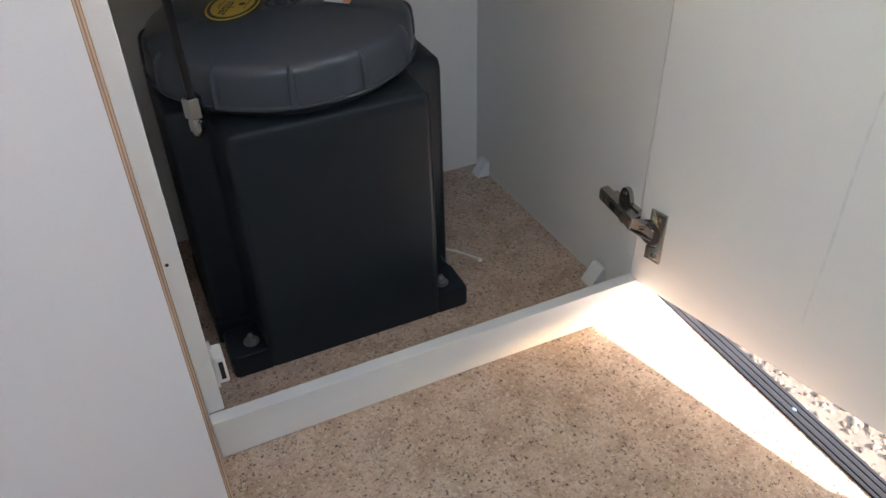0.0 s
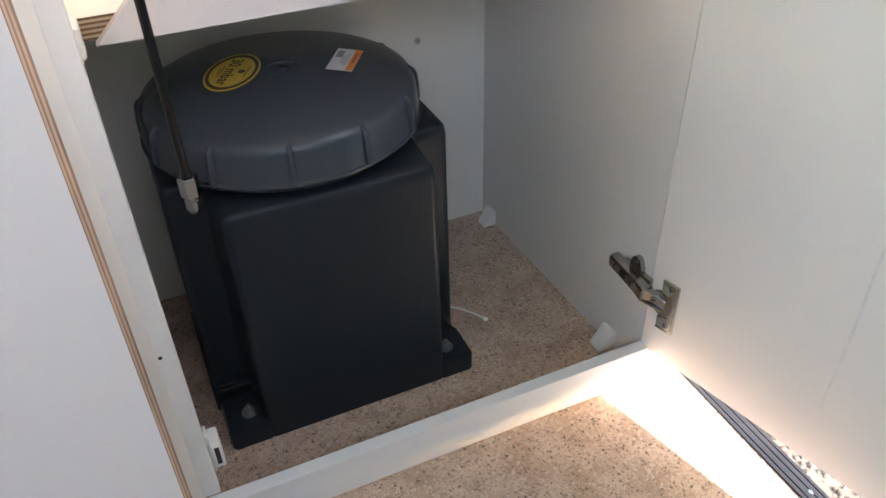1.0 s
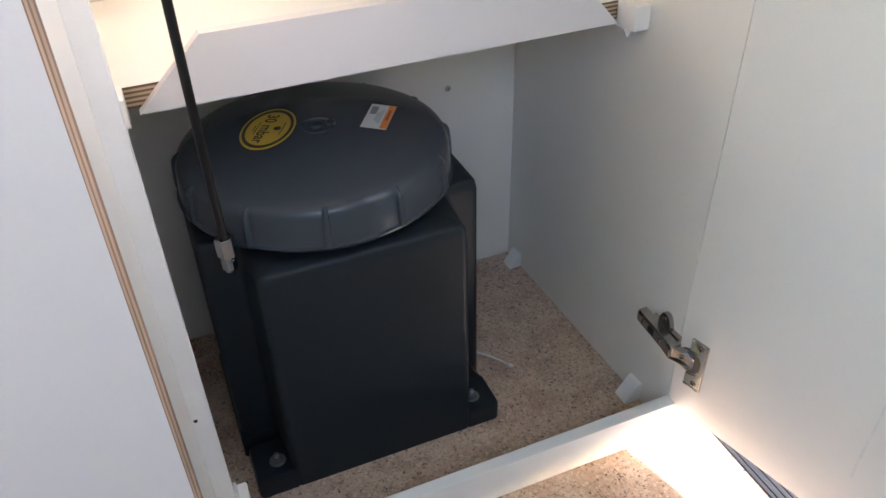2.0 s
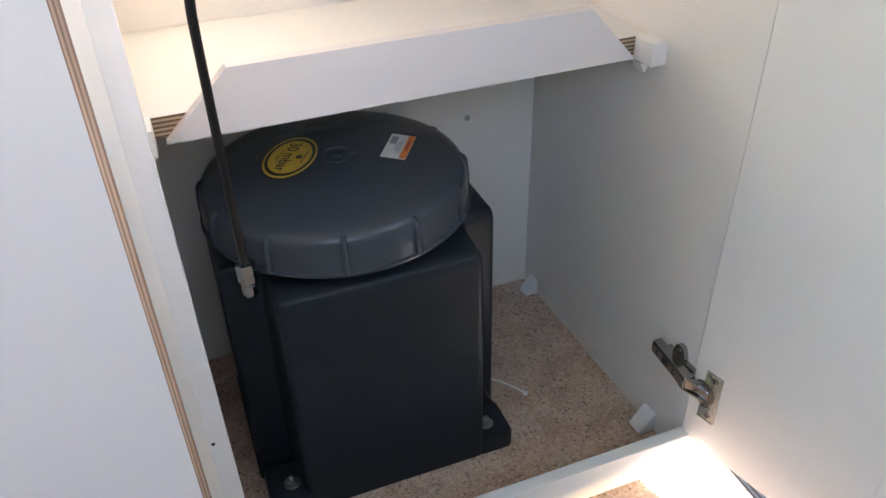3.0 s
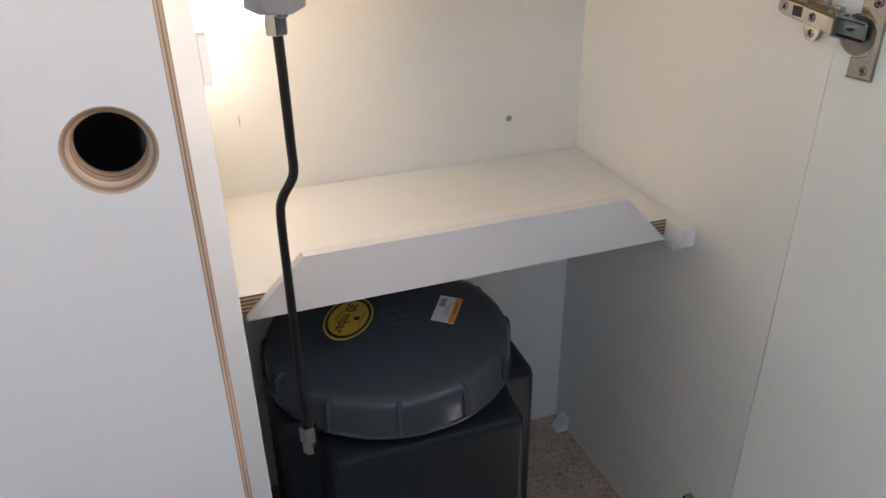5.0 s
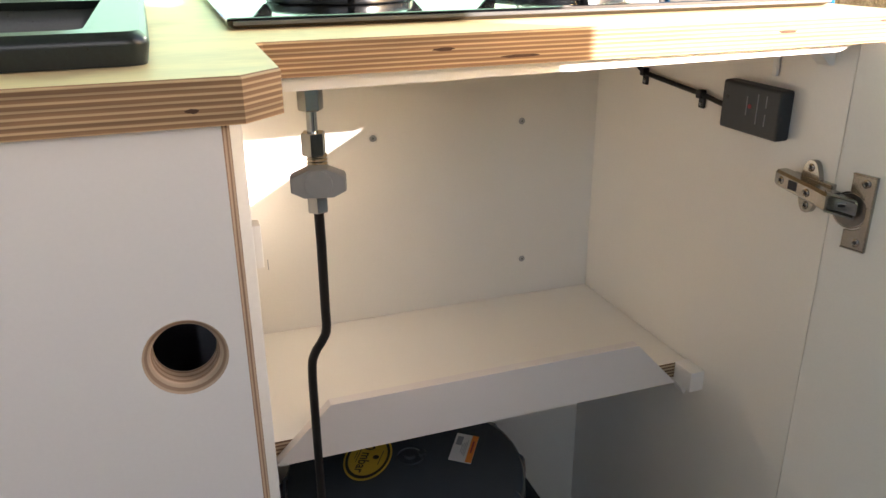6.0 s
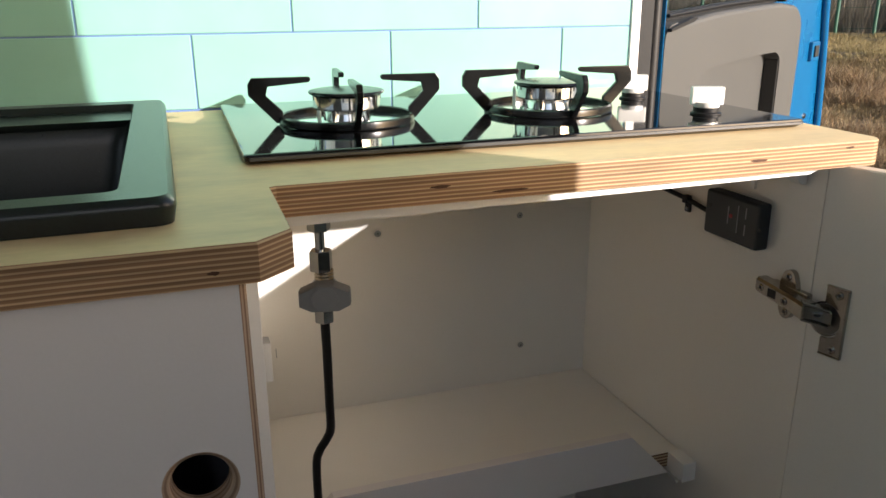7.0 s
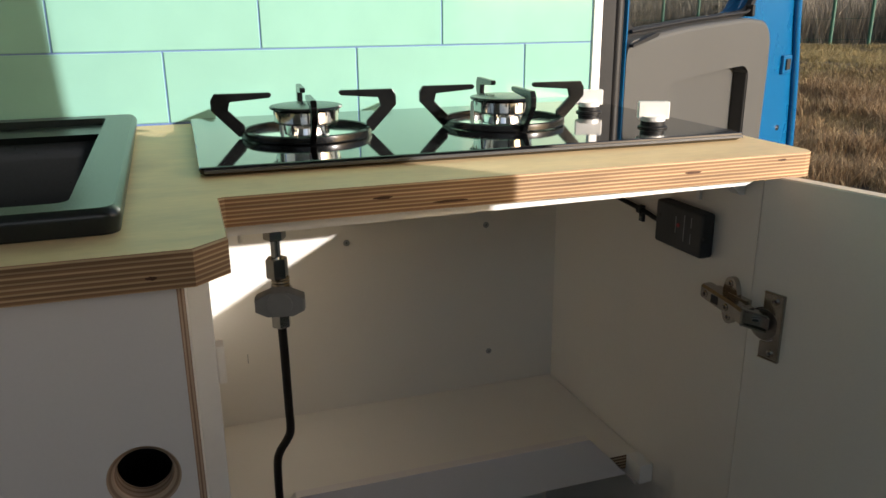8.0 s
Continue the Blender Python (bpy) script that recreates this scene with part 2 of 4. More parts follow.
SOIL = mat("dry_field_ground", (0.045, 0.034, 0.022), 0.95, var=0.4, scale=1.6, bump=0.6, bscale=30, dirt=(0.20, 0.165, 0.085), dirt_scale=0.5, dirt_at=0.55)
GRAVEL_BASE = mat("gravel_bed", (0.115, 0.095, 0.072), 0.9, var=0.3, scale=30, bump=0.8, bscale=90)
STONES = island_mat("gravel_stones", [(0.13, 0.105, 0.075), (0.07, 0.056, 0.043), (0.18, 0.15, 0.115), (0.10, 0.062, 0.038), (0.045, 0.04, 0.035)], 0.8)
GRASS = island_mat("dry_grass", [(0.19, 0.12, 0.055), (0.36, 0.25, 0.115), (0.07, 0.047, 0.026), (0.52, 0.39, 0.20), (0.10, 0.075, 0.038)], 0.85)
GRASS_PALE = island_mat("pale_short_grass", [(0.286, 0.225, 0.096), (0.349, 0.277, 0.123), (0.212, 0.173, 0.078), (0.275, 0.189, 0.091)], 0.85)
WEEDS = island_mat("dry_weeds", [(0.14, 0.075, 0.036), (0.34, 0.21, 0.10), (0.05, 0.03, 0.017), (0.56, 0.42, 0.24), (0.075, 0.047, 0.024)], 0.85)
TWIG = island_mat("bare_twigs", [(0.25, 0.22, 0.178), (0.38, 0.325, 0.255), (0.18, 0.162, 0.138), (0.46, 0.40, 0.305)], 0.9)
FENCE_GREEN = mat("green_coated_steel", (0.02, 0.10, 0.06), 0.5)


# ---- mesh helpers ----
def box(x0, x1, y0, y1, z0, z1, bev=0.0, seg=2, bm=None):
    bm = bm or bmesh.new()
    ret = bmesh.ops.create_cube(bm, size=1)
    vs = ret["verts"]
    for v in vs:
        v.co = Vector((x0 + (v.co.x + 0.5) * (x1 - x0), y0 + (v.co.y + 0.5) * (y1 - y0), z0 + (v.co.z + 0.5) * (z1 - z0)))
    if bev:
        es = list({e for v in vs for e in v.link_edges})
        bmesh.ops.bevel(bm, geom=es, offset=bev, segments=seg, profile=0.5, affect="EDGES")
    return bm


def loft(loops, cap0=True, cap1=True, bm=None):
    """Skin closed loops of equal count, in order."""
    bm = bm or bmesh.new()
    rows = [[bm.verts.new(p) for p in lp] for lp in loops]
    n = len(rows[0])
    for a, b in zip(rows, rows[1:]):
        for i in range(n):
            bm.faces.new((a[i], a[(i + 1) % n], b[(i + 1) % n], b[i]))
    if cap0:
        bm.faces.new(rows[0][::-1])
    if cap1:
        bm.faces.new(rows[-1])
    bmesh.ops.recalc_face_normals(bm, faces=bm.faces)
    return bm


def round_poly(pts, r, n=4):
    """A closed outline with its corners rounded."""
    out = []
    k = len(pts)
    for i in range(k):
        p0, p1, p2 = Vector(pts[i - 1]), Vector(pts[i]), Vector(pts[(i + 1) % k])
        a, b = (p0 - p1).normalized(), (p2 - p1).normalized()
        d = min(r, (p0 - p1).length * 0.45, (p2 - p1).length * 0.45)
        s, e = p1 + a * d, p1 + b * d
        for j in range(n + 1):
            t = j / n
            out.append((1 - t) ** 2 * s + 2 * t * (1 - t) * p1 + t * t * e)
    return out


def rect(x0, x1, y0, y1, r, z, n=5):
    return [(p.x, p.y, z) for p in round_poly([(x0, y0), (x1, y0), (x1, y1), (x0, y1)], r, n)]


def lathe(cx, cy, profile, n=32, bm=None):
    """Turn a profile of (radius, z) about an upright axis."""
    loops = [[(cx + r * math.cos(2 * math.pi * i / n), cy + r * math.sin(2 * math.pi * i / n), z) for i in range(n)] for r, z in profile]
    return loft(loops, bm=bm)


def tube(points, radius, n=12, bm=None):
    """A round tube along a line of points."""
    pts = [Vector(p) for p in points]
    loops = []
    up = Vector((0.31, 0.9, 0.21))
    for i, p in enumerate(pts):
        d = (pts[min(i + 1, len(pts) - 1)] - pts[max(i - 1, 0)]).normalized()
        s = d.cross(up).normalized()
        w = d.cross(s).normalized()
        loops.append([p + radius * (math.cos(2 * math.pi * j / n) * s + math.sin(2 * math.pi * j / n) * w) for j in range(n)])
    return loft(loops, bm=bm)


def smooth_line(points, steps=8):
    """A Catmull-Rom line through points."""
    p = [Vector(q) for q in points]
    p = [p[0] * 2 - p[1]] + p + [p[-1] * 2 - p[-2]]
    out = []
    for i in range(1, len(p) - 2):
        for s in range(steps):
            t = s / steps
            out.append(0.5 * (2 * p[i] + (p[i + 1] - p[i - 1]) * t + (2 * p[i - 1] - 5 * p[i] + 4 * p[i + 1] - p[i + 2]) * t * t + (3 * p[i] - p[i - 1] - 3 * p[i + 1] + p[i + 2]) * t ** 3))
    out.append(p[-2])
    return out


def turned(bm, m):
    bmesh.ops.transform(bm, matrix=m, verts=bm.verts)
    return bm


def hexnut(cx, cy, z0, z1, r, turn=0.2):
    c = 0.0012
    lp = lambda rr, z: [(cx + rr * math.cos(turn + k * math.pi / 3), cy + rr * math.sin(turn + k * math.pi / 3), z) for k in range(6)]
    return loft([lp(r * 0.9, z0), lp(r, z0 + c), lp(r, z1 - c), lp(r * 0.9, z1)])


def prism(outline, y0, y1, place, bev=0.0):
    """An outline of (a, b) pushed from y0 to y1; place turns (a, depth, b) into the world."""
    bm = loft([[place @ Vector((a, d, b)) for a, b in outline] for d in (y0, y1)])
    if bev:
        bmesh.ops.bevel(bm, geom=list(bm.edges), offset=bev, segments=2, profile=0.5, affect="EDGES")
    return bm


ORIGIN = {}


def thing(name, at, label, category, group="", kind=""):
    ob = new(name)
    ob.empty_display_size = 0.05
    ob.location = at
    ORIGIN[ob.name] = Vector(at)
    return tagged(ob, label, category, group, kind)


def part(name, bm, material, parent=None, label="", smooth=True):
    """One mesh object from a bmesh given in world coordinates."""
    origin = ORIGIN[parent.name] if parent else Vector()
    bmesh.ops.translate(bm, verts=bm.verts, vec=-origin)
    me = bpy.data.meshes.new(name)
    bm.to_mesh(me)
    bm.free()
    for m in material if isinstance(material, (list, tuple)) else (material,):
        me.materials.append(m)
    if smooth:
        me.shade_smooth()
        me.set_sharp_from_angle(angle=radians(38))
    ob = new(name, me)
    if smooth and len(me.polygons) < 400:
        ob.modifiers.new("weighted_normals", "WEIGHTED_NORMAL").keep_sharp = True
    ORIGIN[ob.name] = origin
    if parent:
        ob.parent = parent
    return tagged(ob, label)


def structure(name, bm, material, label, category, smooth=False):
    ob = part(name, bm, material, None, smooth=smooth)
    return tagged(ob, label, category, kind="structure")


def lettering(name, text, size, m, material, parent, label="", bold=0.0):
    """Flat lettering from the built-in font, as a mesh."""
    cu = bpy.data.curves.new(name, "FONT")
    cu.body, cu.size, cu.align_x, cu.align_y, cu.offset = text, size, "CENTER", "CENTER", bold
    tmp = bpy.data.objects.new(name, cu)
    scene.collection.objects.link(tmp)
    dg = bpy.context.evaluated_depsgraph_get()
    me = bpy.data.meshes.new_from_object(tmp.evaluated_get(dg))
    bpy.data.objects.remove(tmp)
    bm = bmesh.new()
    bm.from_mesh(me)
    bpy.data.meshes.remove(me)
    me_ob = part(name, turned(bm, m), material, parent, label, smooth=False)
    return me_ob


# ---- setting ----
W, D = 0.473, 0.405          # inner right face and back face of the open cabinet
L = -0.030                   # inner left face
TOP = 0.875                  # worktop
UNDER = 0.853

structure("floor", box(-2.4, 0.528, -1.32, 0.46, -0.04, 0.0), VINYL, "speckled beige vinyl flooring of the camper van", "floor")
wall_n = structure("wall_north", box(-2.4, 0.522, 0.4090, 0.462, 0.0, 1.9), GROUT, "van side wall behind the kitchen with aqua tiles", "wall")
# far side is out of view; its opening is added to let in fill light
structure("wall_south_front", box(-2.4, -0.75, -1.36, -1.32, 0.0, 1.9), LINING, "plain grey lining of the van's far side", "wall")
structure("wall_south_rear", box(0.30, 0.68, -1.36, -1.32, 0.0, 1.9), LINING, "plain grey lining of the van's far side", "wall")
structure("wall_south_top", box(-0.75, 0.30, -1.36, -1.32, 1.7, 1.9), LINING, "plain grey lining above an unseen opening added for fill light", "wall")
structure("wall_south_low", box(-0.75, 0.30, -1.36, -1.32, 0.0, 1.12), LINING, "plain grey lining below an unseen opening added for fill light", "wall")
structure("wall_west_low", box(-2.44, -2.4, -1.36, 0.462, 0.0, 0.75), LINING, "plain grey panel below the windscreen opening", "wall")
structure("wall_west_top", box(-2.44, -2.4, -1.36, 0.462, 1.6, 1.9), LINING, "plain grey panel above the windscreen opening", "wall")
# added out of view; the stepped edge shapes the sun patch on floor and worktop
structure("wall_east", loft([[(x, y, z) for y, z in ((-1.32, -0.2), (-0.44, -0.2), (-0.455, 0.0), (-0.485, 0.035), (-0.515, 0.06), (-0.529, 0.09), (-0.529, 0.4), (-0.555, 0.85), (-0.555, 1.06), (-0.600, 1.22), (-0.622, 1.50), (-0.635, 1.9), (-1.32, 1.9))] for x in (0.64, 0.68)]), TRIM_GREY, "unseen grey panel added to bound the sunlight from the rear doorway", "wall")
structure("ceiling", box(-2.44, 0.68, -1.36, 0.47, 1.9, 1.94), WHITE, "plain white van ceiling", "ceiling")

# sill along the open rear doorway
sill = box(0.528, 0.556, -0.9, 0.40, -0.02, 0.0002, 0.001)
for xx, ww in ((0.5312, 0.0024), (0.5385, 0.0036), (0.5462, 0.0030), (0.5525, 0.0022)):
    box(xx - ww, xx + ww, -0.9, 0.40, -0.001, 0.0016, 0.0006, 2, sill)
structure("door_sill", sill, SILL, "ribbed dark grey plastic sill at the van's rear doorway", "door sill", True)
structure("bumper_step", box(0.530, 0.5555, -1.3, 0.44, -0.30, -0.0205, 0.004), RUBBER, "black plastic step below the rear sill", "step", True)
sill_screw = thing("screw", (0.542, -0.205, 0.0014), "bright screw head in the grey door sill", "screw")
part("screw_head", lathe(0.542, -0.205, [(0.0032, 0.0), (0.0032, 0.0012), (0.0016, 0.0018)], 16), DULL, sill_screw)

# van body round the doorway
structure("rear_pillar", box(0.5555, 0.590, 0.4405, 0.53, -0.3, 1.9, 0.003), BLUE, "blue painted rear pillar of the van", "pillar", True)
structure("trim", box(0.5145, 0.5278, 0.405, 0.4195, 0.8755, 1.9, 0.002), WHITE_PAINT, "white trim at the end of the tiled wall", "trim", True)
seal = lathe(0.5635, 0.4285, [(0.006, -0.1), (0.0088, -0.09), (0.0088, 1.88), (0.006, 1.89)], 16)
structure("door_seal", seal, RUBBER, "black rubber seal round the rear doorway", "door seal", True)
structure("seal_trim", box(0.5282, 0.5530, 0.413, 0.4400, -0.1, 1.89, 0.003), SEAL_GREY, "grey trim strip beside the rear doorway seal", "trim", True)


# the right side panel stands slightly askew; W is its inner face in its own frame
SIDE = Matrix.Translation((0.482, 0, 0)) @ Matrix.Rotation(radians(1.84), 4, "Z") @ Matrix.Translation((-W, 0, 0))


def gpart(name, bm, material, parent, label="", smooth=True):
    return part(name, turned(bm, SIDE), material, parent, label, smooth)


# ---- kitchen cabinet ----
cab = thing("kitchen_cabinet", (0.22, 0.2, 0), "white laminated plywood kitchen cabinet with its door open", "cabinet")
part("back_panel", box(L - 0.012, W + 0.018, D, D + 0.012, 0.0, UNDER), WHITE, cab)
gpart("side_panel", box(W, W + 0.0115, 0.0155, D, 0.0, UNDER), WHITE, cab)
part("side_panel", box(L - 0.012, L, 0.031, D, 0.0, UNDER), WHITE, cab)
part("stile", box(-0.0284, -0.012, 0.015, 0.029, 0.0535, UNDER - 0.001, 0.001), WHITE_PAINT, cab, "white painted timber stile")
part("plinth_rail", box(-0.0278, 0.4805, 0.0, 0.0148, 0.001, 0.053, 0.001), WHITE_PAINT, cab, "low white timber rail along the floor")
part("plinth_rail", box(0.4808, 0.4950, 0.0045, 0.0150, 0.001, 0.0425, 0.001), WHITE_PAINT, cab)
pl = lambda pts, y0, y1: prism(pts, y0, y1, Matrix())
part("top_rail", pl([(-0.011, 0.8415), (0.462, 0.8450), (0.474, 0.8495), (0.4805, 0.8495), (0.4805, UNDER - 0.0005), (-0.011, UNDER - 0.0005)], 0.0165, 0.036), WHITE_PAINT, cab, "white rail under the worktop")
gpart("corner_block", prism([(W - 0.024, UNDER - 0.0008), (W - 0.0006, UNDER - 0.0008), (W - 0.0006, 0.830), (W - 0.006, 0.830), (W - 0.020, 0.842)], 0.0370, 0.0520, Matrix(), 0.001), WHITE_PLASTIC, cab, "white plastic corner block")
gpart("corner_block", prism([(W - 0.024, UNDER - 0.0008), (W - 0.0006, UNDER - 0.0008), (W - 0.0006, 0.826), (W - 0.006, 0.826), (W - 0.024, 0.845)], 0.372, 0.394, Matrix(), 0.001), WHITE_PLASTIC, cab, "white plastic corner block")

# shelf with a chamfered lip and support blocks
shelf = part("shelf", loft([[(L + 0.001, 0.172, z), (0.4747, 0.172, z), (0.4675, D - 0.001, z), (L + 0.001, D - 0.001, z)] for z in (0.455, 0.474)]), [WHITE, PLY_SHELF], cab, "white shelf with bare plywood front edge", smooth=False)
for f in shelf.data.polygons:
    if f.normal.y < -0.9:
        f.material_index = 1
part("shelf_lip", pl([(-0.004, 0.4535), (0.453, 0.4555), (0.399, 0.5132), (0.055, 0.5120)], 0.160, 0.1715), FRONT, cab, "white lip board with slanted ends", smooth=False)


def shelf_block(side, x0, x1):
    put = gpart if side > 0 else part
    put("support_block", box(x0, x1, 0.141, 0.1715, 0.4515, 0.4765, 0.0015), WHITE_PLASTIC, cab, "white plastic shelf block")
    xm = x0 + 0.005 if side > 0 else x1 - 0.006
    put("support_block", pl([(xm - 0.006, 0.4510), (xm + 0.006, 0.4510), (xm, 0.4405)], 0.156, 0.1712), WHITE_PLASTIC, cab, smooth=False)


shelf_block(1, W - 0.0190, W - 0.0005)
shelf_block(-1, L + 0.0005, L + 0.0175)


def corner_block(y, length, size):
    """A wedge-shaped connector between floor and side panel."""
    x = W - 0.0006
    o = [(x, 0.0008), (x - size, 0.0008), (x - size, 0.004), (x - 0.005, size + 0.006), (x, size + 0.006)]
    gpart("corner_block", prism(o, y - length / 2, y + length / 2, Matrix(), 0.001), WHITE_PLASTIC, cab, "white plastic corner block")


corner_block(0.372, 0.020, 0.020)
corner_block(0.070, 0.022, 0.022)


def wall_screw(x, z):
    turn = Matrix.Translation((x, D - 0.0004, z)) @ Matrix.Rotation(radians(90), 4, "X")
    sc = part("screw", turned(lathe(0, 0, [(0.0042, 0.0), (0.0042, 0.0006), (0.003, 0.0012)], 16), turn), DULL, cab, "countersunk screw head")
    part("cross_slot", turned(box(-0.0013, 0.0013, -0.0003, 0.0003, 0.0009, 0.0015, bm=box(-0.0003, 0.0003, -0.0013, 0.0013, 0.0009, 0.00148)), turn), DARK, sc, smooth=False)


for sx, sz in ((0.371, 0.299), (0.368, 0.527), (0.167, 0.711), (0.362, 0.717)):
    wall_screw(sx, sz)


def catch(z, magnet=True):
    """Magnetic catch on the stile: white housing with a dark magnet between pale plates."""
    if magnet:
        b = box(-0.0118, -0.009, 0.020, 0.034, z - 0.026, z + 0.026, 0.001)
        box(-0.0095, 0.0005, 0.0165, 0.038, z - 0.018, z + 0.016, 0.0015, 2, b)
    else:
        b = box(-0.0117, -0.0055, 0.0295, 0.043, z - 0.015, z + 0.017, 0.001)
    c = part("catch", b, WHITE_PLASTIC, cab, "white magnetic door catch")
    if not magnet:
        return
    part("magnet", box(-0.0066, -0.0022, 0.0152, 0.0172, z - 0.012, z + 0.010, 0.0004, 1), DARK, c, "dark magnet plate")


catch(0.105)
catch(0.733, False)
part("mark", turned(lathe(0, 0, [(0.0018, 0), (0.0016, 0.0005)], 10), Matrix.Translation((-0.0250, 0.0150, 0.243)) @ Matrix.Rotation(radians(90), 4, "X")), DARK, cab, "small dark hole in the stile")
for px, py, low in ((0.018, 0.10, 0.812), (0.0, 0.012, 0.841)):
    part("dowel", lathe(px, py, [(0.0022, low), (0.0025, low + 0.001), (0.0025, UNDER - 0.001)], 10), WHITE_PLASTIC, cab, "short peg under the worktop")
gpart("dowel", box(W - 0.004, W - 0.0006, 0.098, 0.104, 0.812, UNDER - 0.001, 0.0006, 1), WHITE_PAINT, cab)

part("pencil_line", box(0.0300, 0.0308, D - 0.0003, D + 0.001, 0.560, 0.573), GREY_INK, cab, "short pencil line on the back board", smooth=False)

# open door
HX, HY = 0.488, -0.012
DU = Vector((0.245, -0.97, 0)).normalized()
DN = Vector((-DU.y, DU.x, 0))
DOOR = Matrix(((DU.x, DN.x, 0, HX), (DU.y, DN.y, 0, HY), (0, 0, 1, 0), (0, 0, 0, 1)))
door = part("door", turned(box(-0.0276, 0.49, 0.0, 0.015, 0.044, 0.853, 0.0006, 1), DOOR), [WHITE, PLY_PANEL], cab, "open white laminated door")
part("edge_band", turned(box(-0.026, 0.4895, 0.001, 0.014, 0.8532, 0.8536), DOOR), mat("pale_ply_edge", (0.62, 0.52, 0.42), 0.6, var=0.15, scale=30, grain=(1, 8, 1)), door, "bare pale plywood top edge", smooth=False)


# thin wavering strip, slightly darker than the door laminate
door_line = loft([[DOOR @ Vector((0.181 + 0.0007 * math.sin(z * 37) + dx, dv, z)) for dx, dv in ((-0.0013, -0.0002), (0.0013, -0.0002), (0.0010, 0.0002), (-0.0010, 0.0002))] for z in [0.115 + 0.0105 * k for k in range(25)]])
part("faint_line", door_line, mat("faint_line_colour", (0.785, 0.765, 0.715), 0.45, var=0.10, scale=60), door, "faint upright line on the door", smooth=False)


def hinge(zc, lift=0.0, back=0.0):
    """Concealed cabinet hinge: cup plate on the door, arm and mounting plate on the side panel."""
    # cup plate: flat plate with a rounded opening towards the hinge side
    pts = [(-0.012, -0.0335), (0.0095, -0.0335), (0.0095, 0.0335), (-0.012, 0.0335), (-0.012, 0.0170), (-0.006, 0.0165), (0.001, 0.0135), (0.004, 0.006),
           (0.004, -0.006), (0.001, -0.0135), (-0.006, -0.0165), (-0.012, -0.0170)]
    plate = loft([[DOOR @ Vector((a, v, zc + b)) for a, b in pts] for v in (-0.0022, 0.0004)])
    bmesh.ops.bevel(plate, geom=list(plate.edges), offset=0.0004, segments=1, affect="EDGES")
    h = part("hinge", plate, NICKEL, cab, "nickel-plated concealed hinge")
    cup = turned(lathe(0, 0, [(0.0165, -0.0012), (0.0165, 0.0002), (0.0150, 0.0004), (0.0148, -0.0008)], 28), DOOR @ Matrix.Translation((-0.0105, 0, zc)) @ Matrix.Rotation(radians(90), 4, "X"))
    part("cup", cup, NICKEL, h, "hinge cup let into the door")
    # shallow disc; its darker metal stands for the shade inside the cup
    part("cup_floor", turned(lathe(0, 0, [(0.0148, 0.0), (0.0148, 0.0005)], 24), DOOR @ Matrix.Translation((-0.0105, -0.0002, zc)) @ Matrix.Rotation(radians(90), 4, "X")), mat("shaded_cup_steel", (0.20, 0.19, 0.18), 0.35, 1.0), h)
    for s in (-1, 1):
        t = DOOR @ Matrix.Translation((0.0005, -0.0022, zc + s * 0.0262)) @ Matrix.Rotation(radians(90), 4, "X")
        part("screw", turned(lathe(0, 0, [(0.0037, 0), (0.0037, 0.0006), (0.0022, 0.0013), (0.0012, 0.0006)], 16), t), NICKEL, h)
        part("cross_slot", turned(box(-0.0016, 0.0016, -0.0004, 0.0004, 0.0008, 0.00142, bm=box(-0.0004, 0.0004, -0.0016, 0.0016, 0.0008, 0.0014)), t), DARK, h, smooth=False)
    # arm
    za = zc + 0.011 + lift
    y0, y1 = 0.002 + back, 0.066 + back
    dip = lambda y: 0.003 - 0.006 * (y1 - y) / (y1 - y0)
    sec = lambda y, xi, hz: [(x, y, za + dip(y) + z) for x, z in ((W - 0.0065, -hz), (xi + 0.0025, -hz), (xi, -hz + 0.0022), (xi, hz - 0.0022), (xi + 0.0025, hz), (W - 0.0065, hz))]
    arm = loft([sec(y1, W - 0.0175, 0.0068), sec(y1 - 0.004, W - 0.0195, 0.0074), sec(0.020, W - 0.0205, 0.0078), sec(y0, W - 0.0225, 0.0082)])
    a = gpart("arm", arm, NICKEL, h, "hinge arm")
    mount = box(W - 0.0072, W - 0.0005, 0.012, 0.058, za - 0.0085, za + 0.0085, 0.001)
    for s in (-1, 1):
        lug = round_poly([(0.026, s * 0.005), (0.048, s * 0.005), (0.046, s * 0.016), (0.042, s * 0.0240), (0.033, s * 0.0240), (0.029, s * 0.016)], 0.004, 3)
        loft([[(x, p.x, za + p.y) for p in lug] for x in (W - 0.0062, W - 0.0005)], bm=mount)
    gpart("mounting_plate", mount, NICKEL, h)
    right = Matrix.Rotation(radians(-90), 4, "Y")
    for y, z, x in ((0.0375, 0.0175, W - 0.0062), (0.0375, -0.0175, W - 0.0062), (0.057, 0.0022, W - 0.0195), (0.0255, -0.0008, W - 0.0205)):
        t = Matrix.Translation((x, y, za + z)) @ right
        gpart("screw", turned(lathe(0, 0, [(0.0036, 0), (0.0036, 0.0005), (0.0024, 0.0013), (0.0010, 0.0005)], 16), t), NICKEL, h)
        gpart("cross_slot", turned(box(-0.0016, 0.0016, -0.0004, 0.0004, 0.0008, 0.00142, bm=box(-0.0004, 0.0004, -0.0016, 0.0016, 0.0008, 0.0014)), t @ Matrix.Rotation(0.6, 4, "Z")), DARK, h, smooth=False)
    gpart("slot", box(W - 0.0204, W - 0.0196, 0.037, 0.047, za - 0.003, za + 0.005), DARK, h, smooth=False)
    # two link plates and a bent bridge from the arm to the cup
    k0, k1 = SIDE @ Vector((W - 0.0155, 0.004 + back, za - 0.003)), DOOR @ Vector((-0.004, -0.003, zc + 0.003))
